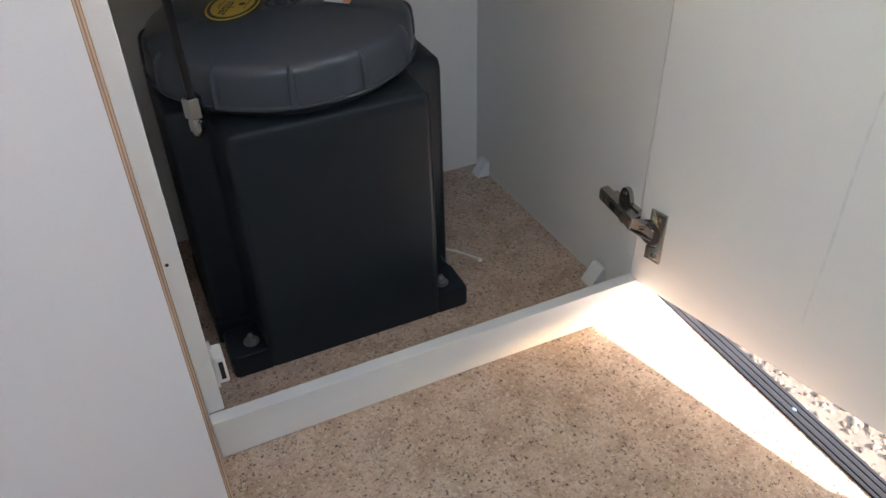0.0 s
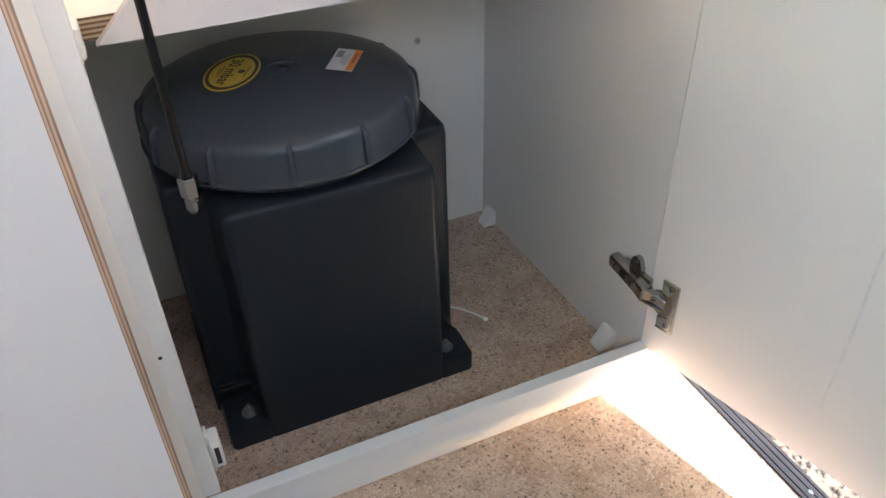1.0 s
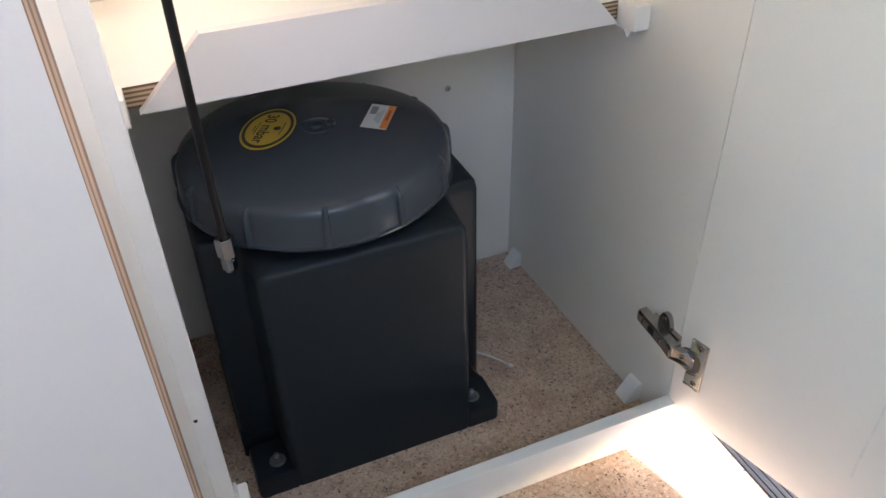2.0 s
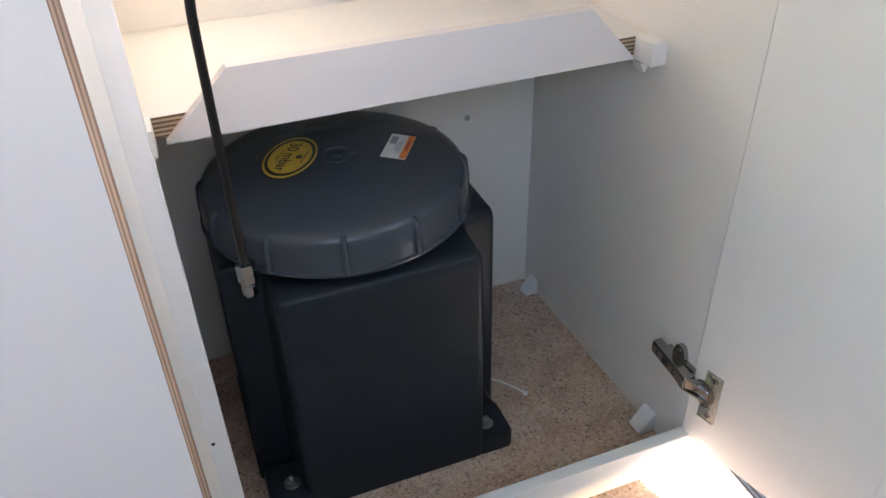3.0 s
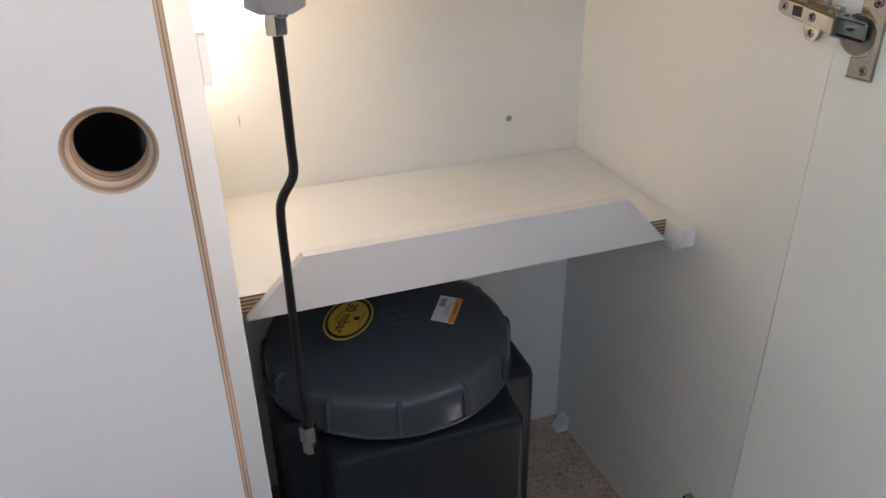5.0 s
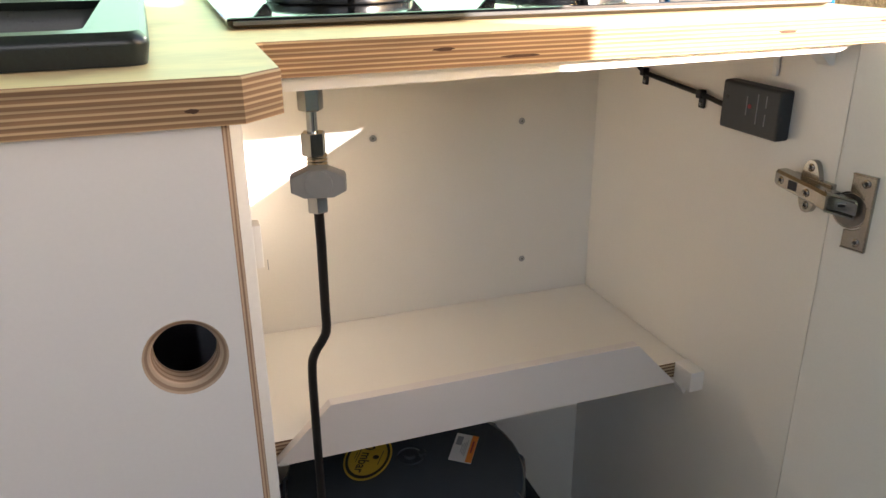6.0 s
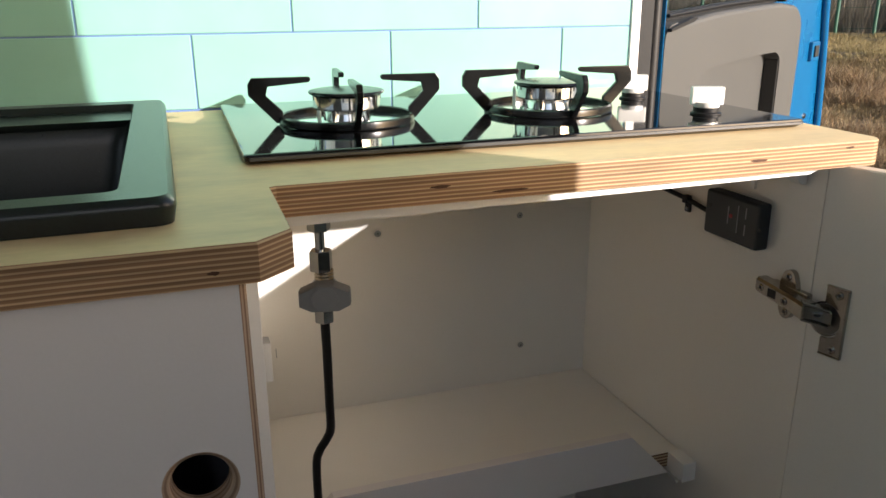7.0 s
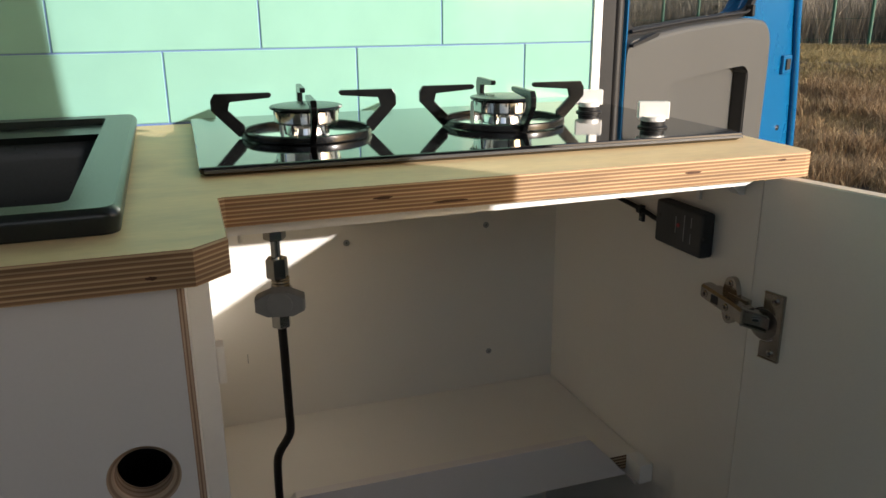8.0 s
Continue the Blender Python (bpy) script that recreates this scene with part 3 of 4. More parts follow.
    d = (k1 - k0).normalized()
    n = Vector((d.y, -d.x, 0)).normalized()
    ln = (k1 - k0).length
    bow = lambda q: 0.0022 * math.sin(math.pi * q)
    kn = loft([[k0 + n * (a_ - bow(q)) + Vector((0, 0, b_ * w)) + d * (ln * q) for a_, b_ in ((-0.0030, -0.0055), (-0.0018, -0.0068), (0.0022, -0.0068), (0.0034, -0.0055), (0.0034, 0.0055), (0.0022, 0.0068), (-0.0018, 0.0068), (-0.0030, 0.0055))] for q, w in ((-0.12, 0.9), (0.0, 1.0), (0.2, 1.0), (0.4, 0.98), (0.6, 0.96), (0.8, 0.96), (1.0, 0.95))])
    part("knuckle", kn, NICKEL, h)
    side = -1 if n.x > 0 else 1
    mid = k0 + d * ln * 0.45 + n * (0.0034 - bow(0.45) if side > 0 else -0.0030 - bow(0.45))
    face_m = Matrix.Translation(mid) @ Matrix.Rotation(math.atan2(d.y, d.x), 4, "Z")
    part("raised_tab", turned(box(-0.0046, 0.0046, -0.0011, 0.0011, -0.0028, 0.0028, 0.0007, 2), face_m), NICKEL, h)
    part("slot", turned(box(-0.0030, 0.0030, -0.0013, 0.0013, -0.0011, 0.0011, 0.0003, 1), face_m), DARK, h, smooth=False)
    part("pin", turned(lathe(0, 0, [(0.0018, -0.0011), (0.0018, 0.0011)], 12), face_m @ Matrix.Rotation(radians(90), 4, "X")), NICKEL, h)
    for sgn in (-1, 1):
        part("link", loft([[k0 + n * a_ + Vector((0, 0, sgn * 0.0078 + b_)) + d * sft for a_, b_ in ((-0.005, -0.0008), (0.005, -0.0008), (0.005, 0.0008), (-0.005, 0.0008))] for sft in (-0.004, ln * 0.92)]), NICKEL, h)
    # raised rim round the cup plate
    for u0, u1, w0, w1 in ((0.0083, 0.0095, -0.0335, 0.0335), (-0.012, 0.0083, 0.0323, 0.0335), (-0.012, 0.0083, -0.0335, -0.0323)):
        part("plate_rim", turned(box(u0, u1, -0.0034, -0.0020, zc + w0, zc + w1, 0.0004, 1), DOOR), NICKEL, h)


hinge(0.1215, 0.006, 0.004)
hinge(0.713)

# ---- neighbouring cabinet with finger hole ----
sinkcab = thing("sink_cabinet", (-0.4, 0.15, 0), "white laminated plywood cabinet front with a round finger hole", "cabinet")
EX, FY = -0.0310, -0.117


def panel_with_hole():
    """Front panel: slab with a round hole through it and a bevelled right edge."""
    bm = bmesh.new()
    hx, hz, n = -0.0608, 0.7358, 40
    x0, x1, z0, z1 = -1.2, EX, 0.002, UNDER - 0.001
    angs = [2 * math.pi * i / n for i in range(n)]

    def ray_out(a):
        c, s = math.cos(a), math.sin(a)
        k = min(((x1 if c > 0 else x0) - hx) / c if abs(c) > 1e-6 else 1e9, ((z1 if s > 0 else z0) - hz) / s if abs(s) > 1e-6 else 1e9)
        return hx + c * k, hz + s * k

    corner = sorted(math.atan2(z - hz, x - hx) % (2 * math.pi) for x in (x0, x1) for z in (z0, z1))
    angs = sorted(set(angs) | set(corner))
    out = [ray_out(a) for a in angs]
    ring = lambda r: [(hx + r * math.cos(a), hz + r * math.sin(a)) for a in angs]
    rows = [[(x, FY + 0.015, z) for x, z in out], [(x, FY, z) for x, z in out], [(x, FY, z) for x, z in ring(0.0210)],
            [(x, FY + 0.0012, z) for x, z in ring(0.0196)], [(x, FY + 0.0032, z) for x, z in ring(0.0176)], [(x, FY + 0.006, z) for x, z in ring(0.0164)],
            [(x, FY + 0.015, z) for x, z in ring(0.0158)]]
    vs = [[bm.verts.new(p) for p in r] for r in rows]
    k = len(angs)
    for ri, (a, b) in enumerate(zip(vs + [vs[-1]], vs[1:] + [vs[0]])):
        if ri == len(vs) - 1:
            a, b = vs[-1], vs[0]
        for i in range(k):
            f = bm.faces.new((a[i], a[(i + 1) % k], b[(i + 1) % k], b[i]))
            f.material_index = 1 if ri in (2, 3, 4, 5) else 0
        if ri == len(vs) - 1:
            break
    bmesh.ops.recalc_face_normals(bm, faces=bm.faces)
    return bm


front = part("front_panel", panel_with_hole(), [FRONT, PLY_PANEL], sinkcab, "white laminated front panel", smooth=False)
band = loft([[(EX, FY, z), (EX + 0.0030, FY + 0.0025, z), (EX + 0.0040, FY + 0.006, z), (EX + 0.0040, FY + 0.011, z), (EX + 0.0030, FY + 0.0146, z), (EX, FY + 0.015, z)] for z in (0.002, UNDER - 0.001)])
part("edge_band", band, PLY_BAND, sinkcab, "rounded bare plywood edge", smooth=False)
part("side_panel", box(-0.0420, -0.0282, FY + 0.0155, 0.030, 0.0, UNDER), WHITE, sinkcab)
part("side_panel", box(-1.2, -1.185, FY + 0.0155, 0.404, 0.0, UNDER), WHITE, sinkcab)
part("back_panel", box(-1.18, -0.0425, 0.392, 0.404, 0.001, UNDER - 0.001), INSIDE, sinkcab, "pale grey back board inside the closed cabinet", smooth=False)
part("side_panel", box(-0.056, -0.0425, 0.031, 0.391, 0.001, UNDER - 0.001), INSIDE, sinkcab, smooth=False)

# ---- gas tank ----
tank = thing("gas_tank_box", (0.157, 0.255, 0), "black moulded plastic gas bottle box with a round screw lid", "gas box")
CX, CY = 0.1527, 0.2495
FR, BK = 0.104, 0.402


def cross(inset, z, r=0.008):
    x0, x1, xa, xb = 0.008 + inset, 0.3125 - inset, 0.053 + inset, 0.267 - inset
    y0, y1, ya, yb = FR + inset, BK - inset, 0.176 + inset, 0.342 - inset
    pts = [(xa, y0), (xb, y0), (xb + 0.004, ya), (x1, ya + 0.004), (x1, yb), (xb + 0.004, yb + 0.004), (xb, y1), (xa, y1), (xa - 0.004, yb), (x0, yb), (x0, ya + 0.004), (xa - 0.004, ya)]
    return [(p.x, p.y, z) for p in round_poly(pts, r, 4)]


part("body", loft([cross(0.0, 0.001), cross(0.0005, 0.15), cross(0.001, 0.286), cross(0.0025, 0.2955), cross(0.006, 0.2995), cross(0.02, 0.3018)]), TANK, tank)
part("neck", lathe(CX, CY, [(0.132, 0.299), (0.130, 0.318)], 48), TANK, tank)


def foot(x0, x1, y0, y1):
    b = loft([rect(x0, x1, y0, y1, 0.008, 0.001), rect(x0, x1, y0, y1, 0.008, 0.024), rect(x0 + 0.002, x1 - 0.002, y0 + 0.002, y1 - 0.002, 0.007, 0.0285), rect(x0 + 0.005, x1 - 0.005, y0 + 0.005, y1 - 0.005, 0.005, 0.0295)])
    ft = part("foot", b, TANK, tank)
    bx, by = (x0 + x1) / 2, (y0 + y1) / 2 - 0.006
    bx += 0.004 if bx < 0.15 else -0.006
    part("washer", lathe(bx, by, [(0.0092, 0.0295), (0.0092, 0.0306), (0.004, 0.0306)], 24), DULL, ft)
    bl = hexnut(bx, by, 0.031, 0.036, 0.0062)
    part("bolt", lathe(bx, by, [(0.003, 0.036), (0.003, 0.0405), (0.002, 0.0415)], 12, bl), DULL, ft)


foot(0.010, 0.058, FR, 0.160)
foot(0.262, 0.306, FR, 0.158)
foot(0.010, 0.058, 0.345, BK)
foot(0.262, 0.306, 0.345, BK)
b = loft([rect(0.006, 0.056, 0.170, 0.33, 0.004, 0.001), rect(0.006, 0.056, 0.170, 0.33, 0.004, 0.027), rect(0.008, 0.055, 0.172, 0.328, 0.004, 0.030)])
part("side_foot", b, TANK, tank)
part("gusset", prism([(0.264, 0.029), (0.302, 0.029), (0.298, 0.0335), (0.2925, 0.043), (0.288, 0.058), (0.285, 0.080), (0.264, 0.080)], 0.152, 0.180, Matrix(), 0.001), TANK, tank)

lid = part("lid", lathe(CX, CY, [(0.125, 0.3115), (0.1446, 0.3120), (0.1458, 0.3134), (0.1458, 0.3156), (0.1434, 0.3168), (0.1424, 0.330), (0.1412, 0.3440), (0.1400, 0.3485), (0.1374, 0.3522), (0.1335, 0.3545),
                                (0.127, 0.3566), (0.115, 0.3592), (0.095, 0.3625), (0.06, 0.3665), (0.02, 0.3682), (0.002, 0.3684)], 96), LID, tank, "dark grey ribbed screw lid")


def rib(angle):
    """A tapered grip on the side of the lid."""
    c, s = math.cos(angle), math.sin(angle)
    q = lambda r, w, z: (CX + r * c - w * s, CY + r * s + w * c, z)
    b = loft([[q(0.134, -0.005, z0), q(r1, -w, z0), q(r1 + 0.0012, 0, z0), q(r1, w, z0), q(0.134, 0.005, z0)] for z0, r1, w in ((0.3158, 0.1464, 0.0031), (0.331, 0.1458, 0.0029), (0.3450, 0.1440, 0.0025), (0.3500, 0.1412, 0.0019), (0.3535, 0.1365, 0.0010))])
    part("rib", b, LID, lid)


for k in range(12):
    rib(radians(229 + 30 * k))
boss = lathe(CX + 0.004, CY - 0.006, [(0.0170, 0.3674), (0.0166, 0.3694), (0.0150, 0.3697), (0.0142, 0.3680), (0.0070, 0.3679), (0.0062, 0.3712), (0.0040, 0.3718)], 28)
box(CX + 0.014, CX + 0.024, CY - 0.011, CY - 0.001, 0.3670, 0.3705, 0.0012, 1, boss)
part("boss", boss, LID, lid, "raised moulded mark in the middle of the lid")


def slope_on_lid(x, y, z):
    """A frame lying on the shallow dome of the lid."""
    r = Vector((x - CX, y - CY, 0))
    n = Vector((r.x * 1.2, r.y * 1.2, 1)).normalized()
    return Matrix.Translation((x, y, z)) @ Vector((0, 0, 1)).rotation_difference(n).to_matrix().to_4x4()


ys = slope_on_lid(0.110, 0.259, 0.3680) @ Matrix.Rotation(radians(63), 4, "Z") @ Matrix.Diagonal((1.18, 0.76, 1, 1))
yt = slope_on_lid(0.110, 0.259, 0.3680)
stk = part("sticker", turned(lathe(0, 0, [(0.0365, 0), (0.0365, 0.0004)], 48), ys), YELLOW, lid, "round yellow pressure sticker with black ring")
ringm = bmesh.new()
ring_o = [[(r * math.cos(2 * math.pi * i / 48), r * math.sin(2 * math.pi * i / 48), z) for i in range(48)] for r, z in ((0.0338, 0.0004), (0.0338, 0.0006), (0.0296, 0.0006), (0.0296, 0.0004))]
loft(ring_o, False, False, ringm)
part("sticker_ring", turned(ringm, ys), INK, stk, smooth=False)
spin = Matrix.Rotation(radians(-121), 4, "Z")
lettering("lettering", "30 mbar", 0.0176, yt @ spin @ Matrix.Translation((0, -0.003, 0.0006)), INK, stk, "black lettering 30 mbar", 0.0003)
bars = box(-0.012, 0.012, -0.0122, -0.0114, 0.0005, 0.0007)
box(-0.006, 0.006, -0.0150, -0.0143, 0.0005, 0.0007, bm=bars)
box(-0.013, 0.013, 0.0152, 0.0160, 0.0005, 0.0007, bm=bars)
part("print_bar", turned(bars, yt @ spin), INK, stk, smooth=False)
part("print_drop", turned(lathe(0, 0.0098, [(0.0038, 0.0005), (0.0038, 0.0007)], 16), yt @ spin), INK, stk, smooth=False)
la = math.degrees(math.atan2(0.049, 0.030))
ls = slope_on_lid(0.2225, 0.2385, 0.3668) @ Matrix.Rotation(radians(la), 4, "Z")
lab = part("label", turned(box(-0.028, 0.028, -0.0135, 0.0135, 0, 0.0004), ls), PAPER, lid, "small white and orange paper label", smooth=False)
part("orange_strip", turned(box(-0.027, 0.0278, -0.0134, -0.006, 0.0004, 0.0006), ls), ORANGE, lab, smooth=False)
pb = box(0.004, 0.022, 0.004, 0.011, 0.0004, 0.0006)
for i in range(4):
    box(-0.016 + 0.002 * i, 0.016 - 0.003 * i, -0.003 + 0.0018 * i, -0.0024 + 0.0018 * i, 0.0004, 0.0006, bm=pb)
part("print_bar", turned(pb, ls), GREY_INK, lab, smooth=False)
part("print_bar", turned(box(-0.008, 0.016, -0.0105, -0.0085, 0.0006, 0.0008), ls), RED, lab, smooth=False)

# ---- gas line ----
gas = thing("gas_pipe", (0.036, 0.137, 0.30), "thin black gas pipe with zinc-plated fittings", "gas pipe")
line = [(0.0475, 0.106, 0.735)] + smooth_line([(0.0485, 0.110, 0.70), (0.0500, 0.122, 0.640), (0.0505, 0.1275, 0.612), (0.0465, 0.1295, 0.600), (0.0395, 0.131, 0.588), (0.0360, 0.132, 0.572), (0.0355, 0.1335, 0.52), (0.0358, 0.1355, 0.42), (0.0365, 0.137, 0.328)], 6)
part("pipe", tube(line, 0.0041), PIPE, gas, "black sleeved gas pipe with a kink")
part("nut", hexnut(0.0366, 0.137, 0.313, 0.3335, 0.0092, 0.1), STEEL, gas)
elbow = tube(smooth_line([(0.0366, 0.137, 0.314), (0.0366, 0.137, 0.303), (0.0372, 0.141, 0.296), (0.0378, 0.150, 0.2935), (0.038, 0.186, 0.293)], 5), 0.0066)
part("elbow", elbow, STEEL, gas, "steel elbow screwed into the box")
part("collar", lathe(0.0366, 0.137, [(0.0075, 0.300), (0.0075, 0.309), (0.0066, 0.3105)], 18), STEEL, gas)
vx, vy = 0.0490, 0.105
part("nut", hexnut(0.0466, 0.104, 0.8115, 0.8285, 0.0098, 0.0), STEEL, gas)
part("stem", lathe(0.0467, 0.104, [(0.0042, 0.790), (0.0042, 0.8115), (0.0042, 0.853)], 16), STEEL, gas)
part("nut", hexnut(0.0468, 0.104, 0.7765, 0.7945, 0.0098, 0.15), STEEL, gas)
part("collar", lathe(vx, vy, [(0.0075, 0.768), (0.0085, 0.7695), (0.0075, 0.771), (0.0085, 0.7725), (0.0075, 0.774), (0.0085, 0.7755), (0.0075, 0.777)], 20), BRASS, gas, "threaded brass collar")
vb = lathe(vx, vy, [(0.0075, 0.742), (0.0105, 0.748), (0.0115, 0.757), (0.0105, 0.765), (0.0075, 0.769)], 24)
part("valve_body", vb, STEEL, gas)
part("nut", hexnut(0.0474, 0.1055, 0.7295, 0.7445, 0.0088, 0.3), STEEL, gas)
hk = [(-0.0225, -0.0065), (-0.012, -0.0115), (0.012, -0.0115), (0.0225, -0.0065), (0.0225, 0.0055), (0.008, 0.0115), (-0.008, 0.0115), (-0.0225, 0.0055)]
hk = round_poly(hk, 0.0008, 2)
face = Matrix.Translation((vx + 0.0008, vy, 0.7600)) @ Matrix.Rotation(radians(-12), 4, "Z")
kb = loft([[face @ Vector((p.x * s * 0.95, d, p.y * s)) for p in hk] for d, s in ((-0.0105, 0.92), (-0.012, 0.96), (-0.020, 1.0), (-0.026, 0.98), (-0.0275, 0.93))])
vk = part("valve_handle", kb, GREY_KNOB, gas, "grey winged plastic valve handle")
part("handle_cap", turned(lathe(0, 0, [(0.011, 0.0), (0.0108, 0.0012), (0.0098, 0.0016)], 28), face @ Matrix.Translation((0, -0.0272, 0)) @ Matrix.Rotation(radians(90), 4, "X")), GREY_KNOB, vk)

# ---- sensor box and cable ----
sens = thing("gas_sensor_box", (W - 0.011, 0.098, 0.76), "small black plastic sensor box fixed to the cabinet side", "sensor box")
gpart("case", box(W - 0.0168, W - 0.0006, 0.0735, 0.1515, 0.7565, 0.8032, 0.0030, 3), BOX_BLACK, sens)
for k, (yy, z0, z1) in enumerate(((0.1155, 0.774, 0.792), (0.1015, 0.768, 0.796), (0.0905, 0.768, 0.779), (0.0905, 0.785, 0.796))):
    gpart("print_bar", box(W - 0.0173, W - 0.0168, yy - 0.0006, yy + 0.0006, z0, z1), GREY_INK, sens, smooth=False)
gpart("indicator", turned(lathe(0, 0, [(0.0022, 0), (0.002, 0.0007)], 14), Matrix.Translation((W - 0.0168, 0.1115, 0.783)) @ Matrix.Rotation(radians(-90), 4, "Y")), RED, sens, "small red indicator")
for yy, zz in ((0.143, 0.787), (0.070, 0.779)):
    gpart("screw", turned(lathe(0, 0, [(0.002, 0), (0.0018, 0.0004)], 12), Matrix.Translation((W - 0.0168, yy, zz)) @ Matrix.Rotation(radians(-90), 4, "Y")), DARK, sens)
cable = thing("cable", (W - 0.004, 0.25, 0.78), "black cable clipped along the cabinet side", "cable")
gpart("cord", tube(smooth_line([(W - 0.008, 0.139, 0.775), (W - 0.006, 0.165, 0.776), (W - 0.005, 0.197, 0.7795), (W - 0.0045, 0.25, 0.783), (W - 0.005, 0.300, 0.788), (W - 0.005, 0.320, 0.800), (W - 0.005, 0.338, 0.825), (W - 0.005, 0.345, 0.852)], 6), 0.0027), RUBBER, cable)
for yy, zz in ((0.197, 0.7795), (0.300, 0.788)):
    bb = box(W - 0.0092, W - 0.0006, yy - 0.004, yy + 0.004, zz - 0.0045, zz + 0.0045, 0.0015)
    box(W - 0.004, W - 0.0006, yy - 0.0045, yy + 0.0045, zz - 0.015, zz - 0.003, 0.0012, 2, bb)
    cl = gpart("clip", bb, RUBBER, cable)
    gpart("screw", turned(lathe(0, 0, [(0.0026, 0), (0.0018, 0.0009)], 12), Matrix.Translation((W - 0.004, yy, zz - 0.0105)) @ Matrix.Rotation(radians(-90), 4, "Y")), STEEL, cl)

tie = thing("cable_tie", (0.343, 0.195, 0.002), "thin white cable tie lying on the vinyl floor", "cable tie")
part("strap", tube(smooth_line([(0.318, 0.226, 0.0025), (0.335, 0.207, 0.004), (0.348, 0.190, 0.004), (0.358, 0.176, 0.003)], 4), 0.0014, 8), WHITE_PLASTIC, tie)
part("head", box(0.355, 0.3605, 0.1725, 0.178, 0.0008, 0.0048, 0.0008), WHITE_PLASTIC, tie)

# ---- worktop ----
top_outline = [(-1.2, -0.122), (-0.020, -0.122), (0.0, -0.104), (0.0, -0.002), (0.004, 0.0), (0.511, 0.0), (0.5175, 0.002), (0.522, 0.0065), (0.524, 0.013), (0.524, 0.404), (-1.2, 0.404)]
work = thing("worktop", (-0.2, 0.15, UNDER), "birch plywood worktop with bare layered edges", "worktop")


def slab():
    """Worktop with a cut-out for the sink; edges show the layers."""
    hole = [(-0.535, -0.04), (-0.090, -0.04), (-0.090, 0.365), (-0.535, 0.365)]
    bm = bmesh.new()
    soft = [(x + (0.0008 if x < -1 else -0.0008), y + (0.0008 if y < 0.2 else -0.0004)) for x, y in top_outline]
    levels = [(top_outline, UNDER), (top_outline, TOP - 0.0012), (soft, TOP)]
    rows = [[bm.verts.new((x, y, z)) for x, y in o] for o, z in levels]
    holes = [[bm.verts.new((x, y, z)) for x, y in hole] for z in (UNDER, TOP)]
    for chain in (rows, holes):
        for a, b in zip(chain, chain[1:]):
            for i in range(len(a)):
                bm.faces.new((a[i], a[(i + 1) % len(a)], b[(i + 1) % len(a)], b[i])).material_index = 1
    for o, h in ((rows[0], holes[0]), (rows[-1], holes[1])):
        flat = o + h
        for tri in geometry.tessellate_polygon([[v.co for v in o], [v.co for v in h]]):
            bm.faces.new([flat[i] for i in tri])
    bmesh.ops.recalc_face_normals(bm, faces=bm.faces)
    return bm


part("board", slab(), [BIRCH, PLY_EDGE], work, smooth=False)
rnd = random.Random(5)
for kx, kz, ky, w in ((0.172, 0.8585, -0.0003, 0.030), (0.392, 0.8650, -0.0003, 0.018), (0.118, 0.8655, -0.0003, 0.016), (0.485, 0.870, -0.0003, 0.010), (-0.043, 0.8605, -0.1223, 0.006), (-0.16, 0.865, -0.1223, 0.012)):
    pts = [(kx + w * 0.5 * math.cos(a) * rnd.uniform(0.8, 1.1), kz + 0.0011 * math.sin(a) * rnd.uniform(0.7, 1.2)) for a in [2 * math.pi * i / 14 for i in range(14)]]
    part("knot", prism(pts, ky, ky + 0.0008, Matrix()), mat("dark_knot", (0.075, 0.035, 0.018), 0.8, var=0.3, scale=80), work, smooth=False)

# ---- sink ----
sink = thing("sink", (-0.30, 0.155, TOP), "black composite inset sink with a broad rounded rim", "sink")
SX0, SX1, SY0, SY1, SZ = -0.56, -0.0575, -0.078, 0.388, 0.8915
ix = lambda a, b, c, d, r, z: rect(a, b, c, d, r, z, 6)
bowl = loft([ix(SX0 + 0.002, SX1 - 0.002, SY0 + 0.002, SY1 - 0.002, 0.012, TOP + 0.0004), ix(SX0, SX1, SY0, SY1, 0.012, TOP + 0.010), ix(SX0 + 0.001, SX1 - 0.001, SY0 + 0.001, SY1 - 0.001, 0.012, SZ - 0.003),
             ix(SX0 + 0.004, SX1 - 0.004, SY0 + 0.004, SY1 - 0.004, 0.011, SZ), ix(SX0 + 0.03, SX1 - 0.0305, SY0 + 0.0270, SY1 - 0.024, 0.010, SZ - 0.0005), ix(SX0 + 0.031, SX1 - 0.0320, SY0 + 0.0285, SY1 - 0.0255, 0.010, SZ - 0.004),
             ix(SX0 + 0.034, SX1 - 0.0335, SY0 + 0.031, SY1 - 0.030, 0.012, SZ - 0.010)], False, False)
SINK_TURN = Matrix.Translation((SX1, SY0, 0)) @ Matrix.Rotation(radians(1.2), 4, "Z") @ Matrix.Translation((-SX1, -SY0, 0))
part("rim", turned(bowl, SINK_TURN), SINK, sink)
ledge = loft([ix(SX0 + 0.033, SX1 - 0.0325, 0.295, SY1 - 0.028, 0.004, SZ - 0.014), ix(SX0 + 0.033, SX1 - 0.0325, 0.292, SY1 - 0.028, 0.004, SZ - 0.0075)])
part("ledge", turned(ledge, SINK_TURN), SINK, sink, "flat tap ledge at the back of the sink")
basin = loft([ix(SX0 + 0.034, SX1 - 0.033, SY0 + 0.0305, 0.3, 0.014, SZ - 0.009), ix(SX0 + 0.037, SX1 - 0.038, SY0 + 0.040, 0.288, 0.02, SZ - 0.03), ix(SX0 + 0.05, SX1 - 0.055, SY0 + 0.055, 0.278, 0.03, 0.74), ix(SX0 + 0.08, SX1 - 0.09, SY0 + 0.09, 0.24, 0.03, 0.725)], False, True)
